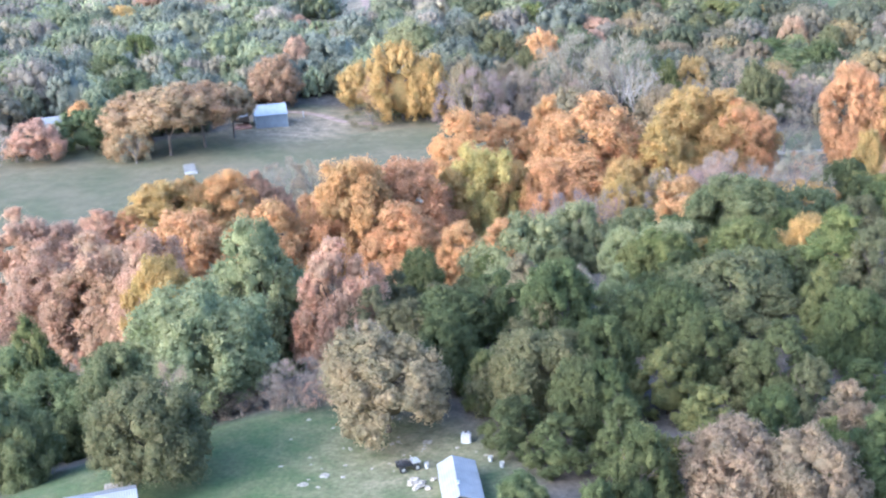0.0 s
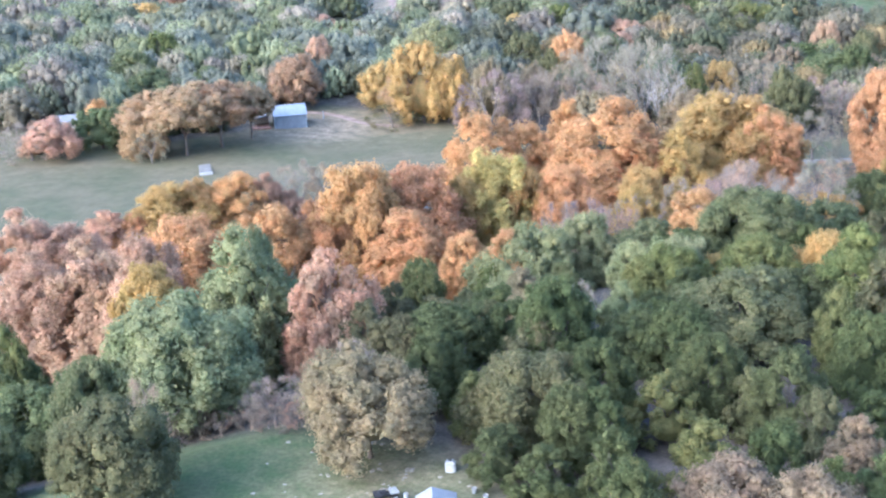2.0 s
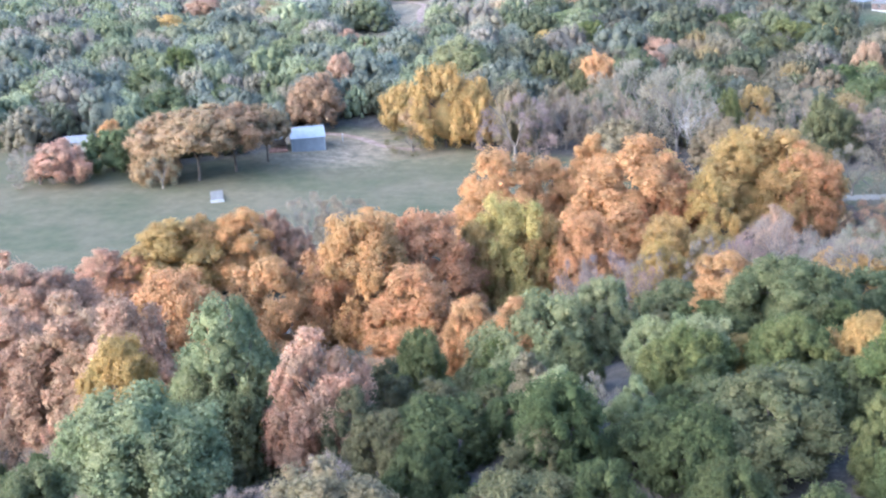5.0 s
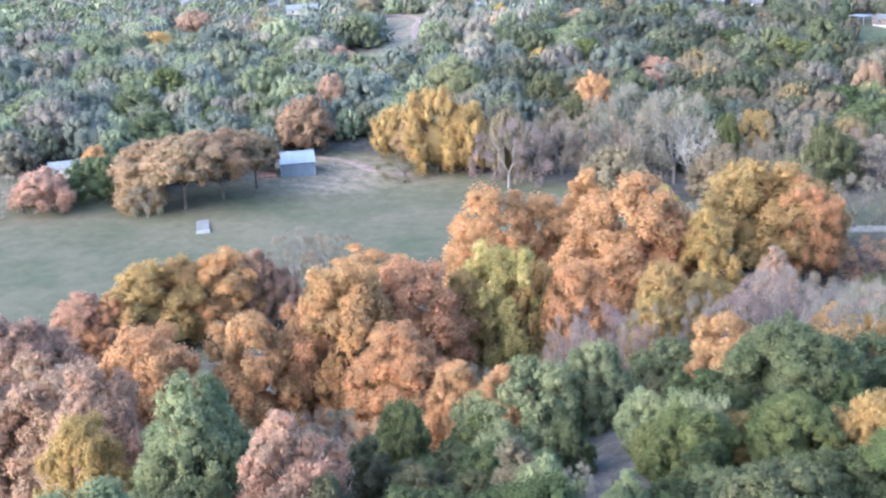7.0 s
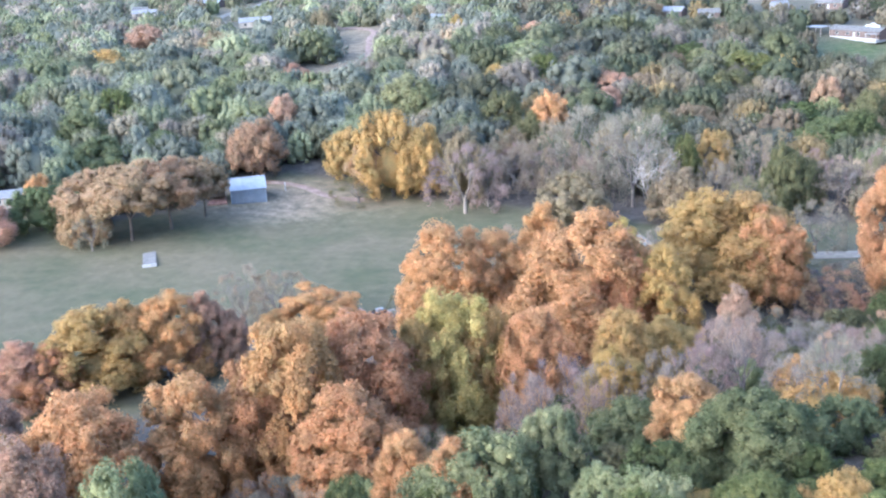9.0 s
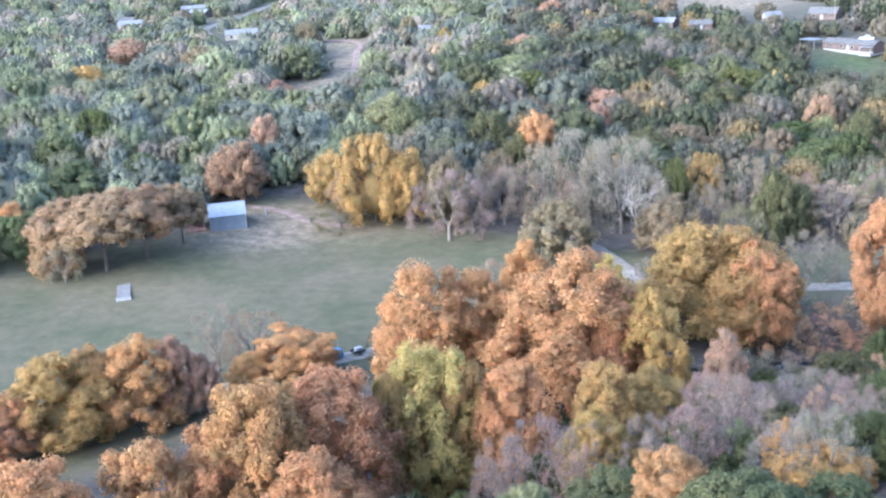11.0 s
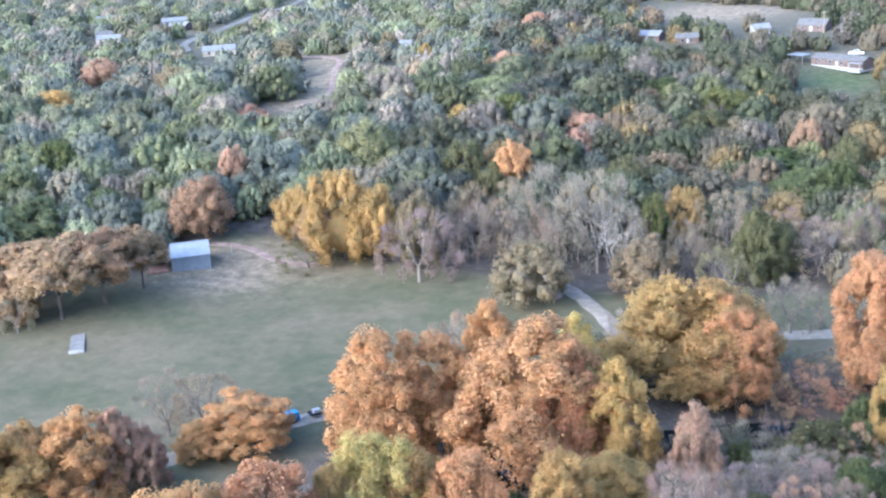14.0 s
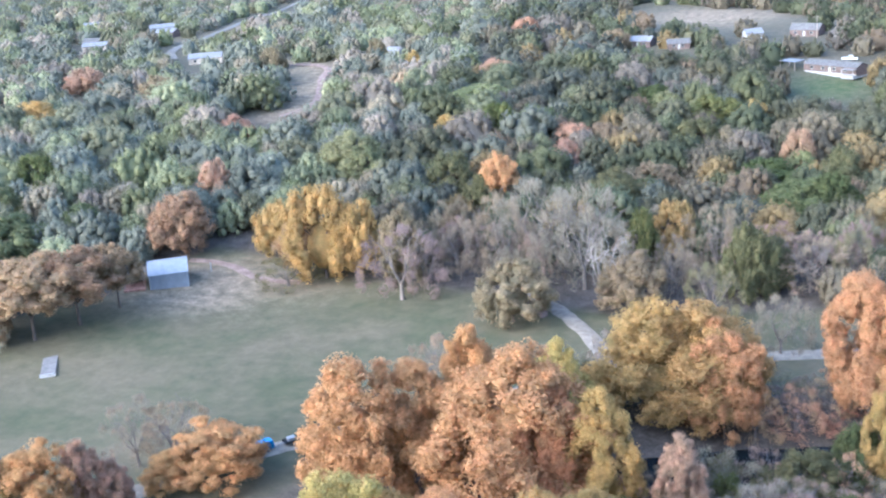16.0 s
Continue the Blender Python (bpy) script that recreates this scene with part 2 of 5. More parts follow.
def crown_mesh(name, seed, kind, count, leaves, size, core=ICO, tufts=6, asp=1.0, thin=1.0, bare=False):
    """A crown of leafy heads on uneven boughs, clad in leaf sprays. asp: the crown's height over its width, so that leaves keep their shape."""
    rng = np.random.default_rng(seed)
    boughs = boughs_for(rng, kind, count)
    heart, inner, outer = {"cypress": (0.48, 0.48, 0.90), "puff": (0.72, 0.70, 0.52)}.get(kind, (0.56, 0.56, 0.72))
    squash = np.array([1, 1, 1 / asp])
    middle = np.array([0, 0, FORMS[kind][1] * 0.8])
    away = boughs[:, :3] - middle
    away /= np.linalg.norm(away, axis=1)[:, None]
    heads = [np.column_stack([boughs, away])]
    for j in range(tufts):
        d = away * 0.75 + rng.normal(size=(count, 3)) * 0.62
        d /= np.linalg.norm(d, axis=1)[:, None]
        r = boughs[:, 3] * (0.30 + 0.25 * rng.random(count))
        heads.append(np.column_stack([boughs[:, :3] + d * (boughs[:, 3] * (0.62 if kind == "puff" else 0.76))[:, None] * squash, r, d]))
    heads = np.concatenate(heads)
    pieces = []
    if not bare:
        filling = [(0, 0, FORMS[kind][1] * 0.9, 0.36 if kind == "puff" else 0.21)] + ([(0, 0, 0.62, 0.13)] if kind in ("cypress", "juniper") else [])
        for x, y, z, r in filling:
            pieces.append((core[0] * r * squash + (x, y, z), core[1]))
        for i, (x, y, z, r) in enumerate(heads[:, :4]):
            cv, cf = core if i < count else ICO_LOW
            wob = 1 + 0.16 * np.sin(cv @ rng.normal(size=3) * 3 + rng.random() * 6)[:, None]
            pieces.append((cv * wob * r * heart * squash + (x, y, z), cf))
        core_v, core_f = joined(pieces)
    else:
        core_v, core_f = np.zeros((0, 3)), np.zeros((0, 3), int)
    weight = heads[:, 3] ** 2 * np.where(np.arange(len(heads)) < count, 0.8, 1.5)
    pick = rng.choice(len(heads), leaves, p=weight / weight.sum())
    n = rng.normal(size=(leaves, 3)) + heads[pick, 4:7] * 0.9
    n[:, 2] += 0.2
    n /= np.linalg.norm(n, axis=1)[:, None]
    r = heads[pick, 3] * (inner + outer * rng.random(leaves) if not bare else 0.35 + 0.85 * rng.random(leaves))
    c = heads[pick, :3] + n * r[:, None] * squash
    # leave out what lies deep in another bough
    keep = np.ones(leaves, bool)
    for x, y, z, rr in boughs:
        keep &= np.linalg.norm((c - (x, y, z)) / squash, axis=1) > rr * (inner * 0.93 if not bare else 0.15)
    c, n = c[keep], n[keep]
    m = len(c)
    n = n + rng.normal(size=(m, 3)) * (0.3 if kind == "puff" else 0.38)
    n /= np.linalg.norm(n, axis=1)[:, None]
    u = np.cross(n, rng.normal(size=(m, 3)))
    if bare:
        u = u * 0.5 + heads[pick][keep, 4:7] + np.array([0, 0, 0.3])
    u /= np.linalg.norm(u, axis=1)[:, None]
    w = np.cross(n, u)
    s = size * (0.6 + 0.8 * rng.random(m))[:, None]
    wide = 0.78 * thin
    quad = np.stack([c - u * s * squash, c + (w * wide * s + n * s * 0.16) * squash, c + u * s * squash, c - (w * wide * s - n * s * 0.16) * squash], 1).reshape(-1, 3)
    k = np.arange(m)[:, None] * 4 + np.arange(4)
    verts = np.concatenate([core_v, quad])
    # fill the unit of width and height
    reach = np.percentile(np.abs(quad[:, :2]), 99.0)
    low, high = np.percentile(quad[:, 2], (0.5, 99.6))
    verts = (verts - (0, 0, low)) / (2 * reach, 2 * reach, high - low)
    return verts, core_f, k + len(core_v)


def crown(name, *args, **kw):
    v, f, q = crown_mesh(name, *args, **kw)
    me = mesh_from(name, v, [f, q], [LEAF])
    me.polygons.foreach_set("use_smooth", np.concatenate([np.ones(len(f), bool), np.zeros(len(q), bool)]))
    return me


def limbs(rng, start, heading, length, radius, depth, out, spread=0.6, up=0.25, sides=4, forks=3):
    """Branches that fork and thin out, appended to out as tubes."""
    a = np.asarray(start, float)
    for step in range(2):
        heading = heading + rng.normal(size=3) * 0.16 + np.array([0, 0, up * 0.3])
        heading = heading / np.linalg.norm(heading)
        b = a + heading * length / 2
        out.append(tube_rings(a, b, radius * (1 - 0.22 * step), radius * (0.78 - 0.22 * step), sides))
        a = b
        if depth and step == 0:
            turn = heading + rng.normal(size=3) * spread
            limbs(rng, a, turn / np.linalg.norm(turn), length * 0.68, radius * 0.55, depth - 1, out, spread, up, 3, forks)
    if depth:
        for i in range(forks - 1):
            turn = heading + rng.normal(size=3) * spread
            limbs(rng, a, turn / np.linalg.norm(turn), length * (0.62 + 0.2 * rng.random()), radius * 0.52, depth - 1, out, spread, up, 3, forks)


def fitted(pieces):
    """Scales a skeleton to one metre wide and one high, standing at the origin."""
    v, f = joined(pieces)
    half = np.abs(v[:, :2]).max()
    v = v.copy()
    v[:, :2] *= 0.5 / half
    v[:, 2] /= v[:, 2].max()
    return v, f


def trunk_mesh(name, seed, straight):
    """A tapered trunk with a flared foot and limbs into the crown; one metre high."""
    rng = np.random.default_rng(seed)
    out = [tube_rings((0, 0, -0.08), (0, 0, 0.04), 0.050, 0.034, 7), tube_rings((0, 0, 0.04), (0.01, 0, 0.34), 0.034, 0.026, 7)]
    if straight:
        out.append(tube_rings((0.01, 0, 0.34), (0, 0.01, 0.95), 0.026, 0.006, 6))
        for i in range(9):
            z = 0.28 + 0.07 * i
            turn = i * 2.4
            h = np.array([math.cos(turn), math.sin(turn), 0.7])
            out.append(tube_rings((0, 0, z), h * 0.20 * (1.1 - z) + (0, 0, z), 0.010, 0.003, 4))
    else:
        for i in range(5):
            turn = i * 1.26 + rng.random() * 0.5
            h = np.array([math.cos(turn), math.sin(turn), 0.9 + 0.5 * rng.random()])
            limbs(rng, (0.01, 0, 0.33), h / np.linalg.norm(h), 0.42, 0.017, 1, out, 0.5, 0.2, 4)
    v, f = joined(out)
    return mesh_from(name, v, f, [BARK])


def bare_mesh(name, seed, depth, mat, radius=0.022, forks=3, spread=0.62, stems=4):
    rng = np.random.default_rng(seed)
    out = []
    for i in range(stems):
        turn = i * 2 * math.pi / stems + rng.random()
        h = np.array([0.55 * math.cos(turn), 0.55 * math.sin(turn), 1.0])
        limbs(rng, (0.02 * math.cos(turn), 0.02 * math.sin(turn), 0.22), h / np.linalg.norm(h), 0.30, radius * 0.7, depth, out, spread, 0.22, 4, forks)
    v, f = fitted(out)
    tv, tf = tube_rings((0, 0, -0.05), (0, 0, 0.26), radius * 1.5, radius, 6)
    return mesh_from(name, v, f, [mat]), mesh_from(name + "_trunk", tv, tf, [mat])


OAK_CROWNS = [crown("oak_crown", 10 + i, "oak", 46 + 4 * i, 20000, 0.0105, tufts=6, asp=0.8) for i in range(5)]
OAK_CROWNS_TALL = [crown("oak_crown", 20 + i, "oak", 50 + 4 * i, 18000, 0.0115, tufts=6, asp=1.45) for i in range(3)]
OAK_CROWNS_FAR = [crown("oak_crown_far", 30 + i, "oak", 38 + 3 * i, 8600, 0.0125, tufts=4, asp=0.8) for i in range(5)]
CYPRESS_CROWNS = [crown("cypress_crown", 50 + i, "cypress", 66 + 5 * i, 38000, 0.0100, tufts=5, asp=1.35) for i in range(5)]
JUNIPER_CROWNS = [crown("juniper_crown", 70 + i, "juniper", 38 + 3 * i, 9000, 0.0135, tufts=4, asp=1.1) for i in range(4)]
OAK_TRUNKS = [trunk_mesh("oak_trunk", 80 + i, False) for i in range(3)]
CYPRESS_TRUNKS = [trunk_mesh("cypress_trunk", 90 + i, True) for i in range(2)]
BARE = [bare_mesh("bare_limb", 100 + i, 3, TWIG, 0.020) for i in range(4)]
TWIGS = [crown("twigs", 130 + i, "puff", 26, 5200, 0.023, tufts=4, asp=1.0, thin=0.16, bare=True) for i in range(4)]
SNAG = bare_mesh("pale_limbs", 120, 4, PALE_BARK, 0.019, 3, 0.75, 4)
chance = random.Random(5)


def tree(kind, x, y, height, width, hue, crowns, trunks, base, label, group):
    """A tree: an empty at its foot, a trunk and a crown of its own hue. base: where the crown begins, as a share of the height."""
    z = float(ground_height(x, y))
    root = thing(kind, pose(x, y, z - 0.05, 0, 0, chance.uniform(0, 360)), label, "tree", group)
    k = height * chance.uniform(0.97, 1.03)
    shared("trunk", chance.choice(trunks), root, Matrix.Diagonal((min(k, width * 0.62), min(k, width * 0.62), k * 0.84, 1)))
    tone = chance.uniform(0.92, 1.08)
    jitter = [c * tone * chance.uniform(0.96, 1.04) for c in hue]
    shared("crown", chance.choice(crowns), root, Matrix.Translation((0, 0, k * base)) @ Matrix.Diagonal((width * 1.06, width * 1.06, k * (1 - base) * 1.02, 1)), jitter)
    return root


def oak(x, y, height, width, hue, lesser=False, stem=None):
    """An oak; stem: the share of its height that is bare trunk under a spreading crown."""
    far = y > 230 or lesser
    width *= 1.0 if far else 1.03
    return tree("oak_tree", x, y, height, width, hue, OAK_CROWNS_FAR if far else OAK_CROWNS_TALL if height > 1.12 * width else OAK_CROWNS, OAK_TRUNKS, stem if stem else 0.03 if y > 230 else -0.03,
                f"broad spreading oak with {HUE_WORDS[hue]} autumn foliage", "oaks across the valley" if y > 230 else "oaks on the bluff")


def cypress(x, y, height, width, hue):
    return tree("cypress_tree", x, y, height, width, hue, CYPRESS_CROWNS, CYPRESS_TRUNKS, 0.07, f"tall cypress with feathery {HUE_WORDS[hue]} autumn needles", "cypresses along the river")


def juniper(x, y, height, width, hue):
    return tree("juniper_tree", x, y, height, width, hue, JUNIPER_CROWNS, OAK_TRUNKS, 0.03, f"dense upright juniper with {HUE_WORDS[hue]} foliage", "junipers on the bluff")


def bare(x, y, height, width, hue):
    z = float(ground_height(x, y))
    root = thing("bare_tree", pose(x, y, z - 0.05, 0, 0, chance.uniform(0, 360)), "leafless tree with a haze of fine grey twigs", "tree", "bare trees in the valley")
    limb, stem = chance.choice(BARE)
    scale = Matrix.Diagonal((width * 1.1, width * 1.1, height, 1))
    shared("trunk", stem, root, scale)
    shared("branchwork", limb, root, scale)
    shared("twig_canopy", chance.choice(TWIGS), root, Matrix.Translation((0, 0, height * 0.03)) @ Matrix.Diagonal((width * 1.15, width * 1.15, height, 1)), [c * chance.uniform(0.9, 1.1) for c in hue])
    return root


def snag(x, y, height, width, hue):
    root = thing("dead_tree", pose(x, y, float(ground_height(x, y)) - 0.05), "dead sycamore with bare crooked white limbs", "tree")
    scale = Matrix.Diagonal((width, width, height, 1))
    shared("trunk", SNAG[1], root, scale)
    shared("branchwork", SNAG[0], root, scale)
    return root


# ---- ground ----
LANE = [(-150, 175), (-136, 196), (-126, 211), (-119, 222), (-107, 236.5), (-100, 246.5), (-93, 254.5), (-84.5, 263), (-72, 274), (-58, 284), (-44, 294), (-33, 304), (-20, 309.5), (-5, 313), (11, 316), (40, 320), (90, 328)]
SPUR = [(-31, 303), (-34.5, 314), (-41, 326), (-48, 336), (-56, 345)]
FARM_TRACK = [(-148, 356), (-141, 356.5), (-134, 354), (-124, 347.5), (-113, 346.5)]
HILL_TRACK = [(-215, 580), (-203, 578), (-192, 571), (-187, 562), (-184, 548), (-177, 528), (-171, 508), (-171, 494), (-176, 484)]
COUNTRY_ROAD = [(-285, 610), (-302, 642), (-309, 692), (-314, 747), (-325, 820), (-330, 900)]


def along(points, step=2.0):
    """A smooth line through the points, sampled every step metres."""
    p = np.array(points, float)
    p = np.concatenate([[2 * p[0] - p[1]], p, [2 * p[-1] - p[-2]]])
    out = []
    for a, b, c, d in zip(p[:-3], p[1:-2], p[2:-1], p[3:]):
        n = max(2, int(np.linalg.norm(c - b) / step))
        for t in np.arange(n) / n:
            out.append(0.5 * (2 * b + (c - a) * t + (2 * a - 5 * b + 4 * c - d) * t * t + (3 * b - a - 3 * c + d) * t ** 3))
    return np.array(out + [p[-2]])


def near_line(x, y, line):
    best = np.full(np.shape(x), 1e9)
    for a in line:
        best = np.minimum(best, np.hypot(x - a[0], y - a[1]))
    return best


def soft(v, a, b):
    k = np.clip((v - a) / (b - a), 0, 1)
    return k * k * (3 - 2 * k)


def openness(x, y):
    """Shares of meadow and of lawn at a place; the rest is woodland floor."""
    d = river_distance(x, y)
    wob = 5 * np.sin(x / 19.0) + 4 * np.sin(y / 15.0 + 1)
    edge = np.interp(x, [-330, -175, -158, -146, -122, -100, -60, -30, 0, 60], [300, 312, 330, 368, 362, 349, 343, 334, 338, 344]) + wob * 0.35
    meadow = soft(d, 20, 27) * (1 - soft(y, edge - 2, edge + 3)) * soft(x, -330, -290) * (1 - soft(x, 60, 110))
    lawn = (1 - soft(np.hypot((x + 44) / 1.25, y - 92) + wob * 0.25, 17, 22)) * (1 - soft(y, 108, 113))
    return meadow, lawn


xs = np.concatenate([np.linspace(-4600, -470, 14), np.arange(-440, -190, 6.0), np.arange(-190, 60, 2.5), np.arange(60, 200, 6.0), np.linspace(230, 4600, 14)])
ys = np.concatenate([np.linspace(-4600, -60, 12), np.arange(-40, 70, 6.0), np.arange(70, 370, 2.5), np.arange(370, 900, 8.0), np.linspace(940, 4900, 14)])
gx, gy = np.meshgrid(xs, ys)
gz = ground_height(gx, gy)
nx, ny = len(xs), len(ys)
cell = (np.arange(ny - 1)[:, None] * nx + np.arange(nx - 1)).ravel()
ground_me = mesh_from("ground", np.stack([gx, gy, gz], -1).reshape(-1, 3), np.stack([cell, cell + 1, cell + nx + 1, cell + nx], 1), [])
meadow, lawn = openness(gx.ravel(), gy.ravel())
cover = ground_me.color_attributes.new("cover", "FLOAT_COLOR", "POINT")
yard = np.exp(-((gx.ravel() + 134) / 22) ** 2 - ((gy.ravel() - 345) / 14) ** 2) + 0.8 * np.exp(-((gx.ravel() + 139) / 16) ** 2 - ((gy.ravel() - 330) / 8) ** 2) \
    + 0.65 * np.exp(-((gx.ravel() + 31) / 7) ** 2 - ((gy.ravel() - 101) / 9) ** 2) + np.exp(-((gx.ravel() + 176) / 10) ** 2 - ((gy.ravel() - 484) / 14) ** 2) \
    + 1.4 * np.exp(-((gx.ravel() + 35) / 34) ** 2 - ((gy.ravel() - 695) / 30) ** 2) + 1.2 * np.exp(-((gx.ravel() + 298) / 22) ** 2 - ((gy.ravel() - 740) / 60) ** 2)
track_side = np.exp(-(near_line(gx.ravel(), gy.ravel(), along(HILL_TRACK, 6)) / 11) ** 2)
meadow = np.maximum(meadow, 0.6 * soft(river_distance(gx.ravel(), gy.ravel()), 235, 300))
lawn = np.maximum(lawn, np.exp(-((gx.ravel() - 14) / 20) ** 2 - ((gy.ravel() - 524) / 22) ** 2))
yard = np.maximum(yard, track_side)
cover.data.foreach_set("color", np.stack([meadow, lawn, np.clip(yard, 0, 1), np.ones_like(lawn)], 1).astype(np.float32).ravel())
ground_me.polygons.foreach_set("use_smooth", np.ones(len(cell), bool))
m, n, l, b = material("ground_cover", 0.95)
mask = n.new("ShaderNodeSeparateColor")
attr = n.new("ShaderNodeAttribute")
attr.attribute_name = "cover"
l.new(attr.outputs["Color"], mask.inputs[0])
wide = noise_node(n, l, 0.05, 5, 0.65, "World")
mid = noise_node(n, l, 0.32, 5, 0.7, "World")
fine = noise_node(n, l, 2.2, 4, 0.7, "World")
floor_ = blend(n, l, ramp(n, l, mid, (0.055, 0.046, 0.037), (0.12, 0.10, 0.082)), ramp(n, l, fine, (0.7, 0.7, 0.7), (1.3, 1.3, 1.3)), 1.0, "MULTIPLY")
pasture = blend(n, l, ramp(n, l, wide, (0.073, 0.075, 0.039), (0.118, 0.100, 0.062), 0.36, 0.64), ramp(n, l, mid, (0.82, 0.85, 0.82), (1.15, 1.12, 1.12)), 1.0, "MULTIPLY")
turf = blend(n, l, ramp(n, l, mid, (0.055, 0.080, 0.029), (0.105, 0.108, 0.052), 0.38, 0.7), ramp(n, l, fine, (0.75, 0.78, 0.75), (1.2, 1.2, 1.2)), 1.0, "MULTIPLY")
bare_earth = blend(n, l, ramp(n, l, mid, (0.19, 0.142, 0.092), (0.31, 0.24, 0.16)), ramp(n, l, fine, (0.75, 0.75, 0.75), (1.2, 1.2, 1.2)), 1.0, "MULTIPLY")
colour = blend(n, l, floor_, pasture, mask.outputs[0])
colour = blend(n, l, colour, turf, mask.outputs[1])
worn = n.new("ShaderNodeMath")
worn.operation = "MULTIPLY"
l.new(mask.outputs[2], worn.inputs[0])
l.new(ramp(n, l, mid, (0.35, 0.35, 0.35), (1, 1, 1), 0.3, 0.62), worn.inputs[1])
colour = blend(n, l, colour, bare_earth, worn.outputs[0])
l.new(colour, b.inputs["Base Color"])
bumped(n, l, b, fine, 0.6, 0.15)
ground_me.materials.append(m)
tagged(new("ground", ground_me), "valley floor of grass meadow, lawn and leaf-strewn woodland soil", "ground", kind="structure")


def ribbon(name, points, width, mat, label, lift=0.05):
    """A worn way with ragged edges that lies on the ground."""
    line = along(points)
    way = np.gradient(line, axis=0)
    way /= np.linalg.norm(way, axis=1)[:, None]
    side = np.stack([way[:, 1], -way[:, 0]], 1)
    rng = np.random.default_rng(len(points))
    across = np.linspace(-0.5, 0.5, 7)
    rows = []
    for k in across:
        ragged = width * k + (rng.normal(size=len(line)) * 0.16 if abs(k) == 0.5 else 0)
        p = line + side * np.reshape(ragged * np.ones(len(line)), (-1, 1))
        crown_ = 0.04 * (0.25 - k * k) * 4 - (0.09 if abs(k) == 0.5 else 0)
        rows.append(np.column_stack([p, ground_height(p[:, 0], p[:, 1]) + lift + crown_]))
    v = np.stack(rows, 1).reshape(-1, 3)
    c = (np.arange(len(line) - 1)[:, None] * 7 + np.arange(6)).ravel()
    return tagged(new(name, mesh_from(name, v, np.stack([c, c + 1, c + 8, c + 7], 1), [mat])), label, "road", kind="structure")


ribbon("road", LANE, 4.6, GRAVEL, "pale gravel lane along the meadow's edge", 0.16)
ribbon("road", SPUR, 4.0, GRAVEL, "pale gravel spur climbing to the woods", 0.2)
ribbon("road", FARM_TRACK, 2.8, DIRT, "tan dirt track from the metal shed", 0.12)
ribbon("road", HILL_TRACK, 3.2, DIRT, "rutted dirt track on the wooded hill", 0.5)
ribbon("road", COUNTRY_ROAD, 5.0, ASPHALT, "worn grey road through the far settlement", 0.5)

# the river: dark slow water between its banks
wl = along([tuple(p) for p in RIVER], 6.0)
wd = np.gradient(wl, axis=0)
wd /= np.linalg.norm(wd, axis=1)[:, None]
ws = np.stack([wd[:, 1], -wd[:, 0]], 1)
wv = np.stack([np.column_stack([wl + ws * k, np.full(len(wl), -2.4)]) for k in (-6.9, 0, 6.9)], 1).reshape(-1, 3)
c = (np.arange(len(wl) - 1)[:, None] * 3 + np.arange(2)).ravel()
m, n, l, b = material("river_water", 0.06)
b.inputs["Base Color"].default_value, b.inputs["Specular IOR Level"].default_value = (0.012, 0.017, 0.02, 1), 0.12
bumped(n, l, b, noise_node(n, l, 0.9, 3, 0.5, "World"), 0.12, 0.1)
tagged(new("water", mesh_from("water", wv, np.stack([c, c + 1, c + 4, c + 3], 1), [m])), "dark still river water between wooded banks", "river", kind="structure")


# ---- trees one by one ----
oak(-34.2, 105.8, 9.2, 10.9, TAN, stem=0.13)
oak(-51.2, 93.7, 9.3, 9.4, OLIVE, stem=0.12)
oak(-74.0, 113.1, 8.7, 11.5, BLUE_GREEN)
oak(-116.7, 171.8, 9, 14.0, OLIVE)
oak(-80.9, 117.2, 12.7, 9.5, BLUE_GREEN)
oak(-121.2, 165.2, 10, 12.1, YELLOW_GREEN)
oak(-67.4, 96.9, 9, 7.9, BLUE_GREEN)
oak(-57.4, 116.5, 14.4, 14.6, PALE_GREEN, stem=0.22)
oak(-60.7, 138.2, 19.1, 12.4, PALE_GREEN)
oak(-62.2, 113.4, 12.5, 8.5, PALE_GREEN, stem=0.18)
oak(-62.8, 108.0, 10, 7.1, BLUE_GREEN)
oak(-60.5, 134.6, 11.3, 10.4, BLUE_GREEN)
oak(-49.3, 136.4, 15.5, 10.0, PINK)
oak(-52.1, 137.6, 8.6, 8.4, PINK)
oak(-45.2, 134.1, 8.7, 6.2, OLIVE)
oak(-45.3, 155.3, 10.1, 6.4, YELLOW_GREEN)
oak(-46.3, 146.2, 8.7, 6.0, OLIVE)
cypress(-43.2, 166.2, 12, 7.0, ORANGE)
oak(-34.6, 162.7, 11.3, 12.3, PALE_GREEN)
oak(-37.2, 157.8, 7.6, 6.4, YELLOW_GREEN)
oak(-27.1, 171.4, 10.4, 7.2, PALE_GREEN)
oak(-20.7, 184.7, 6.9, 9.8, BLUE_GREEN)
oak(-13.7, 150.6, 6.8, 7.8, YELLOW_GREEN)
oak(5.4, 145.2, 10.5, 8.0, YELLOW_GREEN)
oak(9.6, 141.2, 9.9, 7.2, OLIVE)
oak(-17.3, 135.2, 7, 4.7, PALE_GREEN)
bare(-20.8, 136.6, 6.4, 4.4, GREY)
oak(-28.2, 141.2, 7.2, 5.0, TAN)
oak(-34.7, 129.5, 6.7, 9.8, DARK_GREEN)
oak(-33.5, 147.7, 6, 6.6, DARK_GREEN)
oak(-21.9, 126.5, 9.7, 7.6, DARK_GREEN)
juniper(-24.0, 124.2, 6.6, 5.7, OLIVE)
oak(-21.7, 111.8, 8.1, 10.7, OLIVE)
oak(-15.8, 114.3, 8, 6.4, DARK_GREEN)
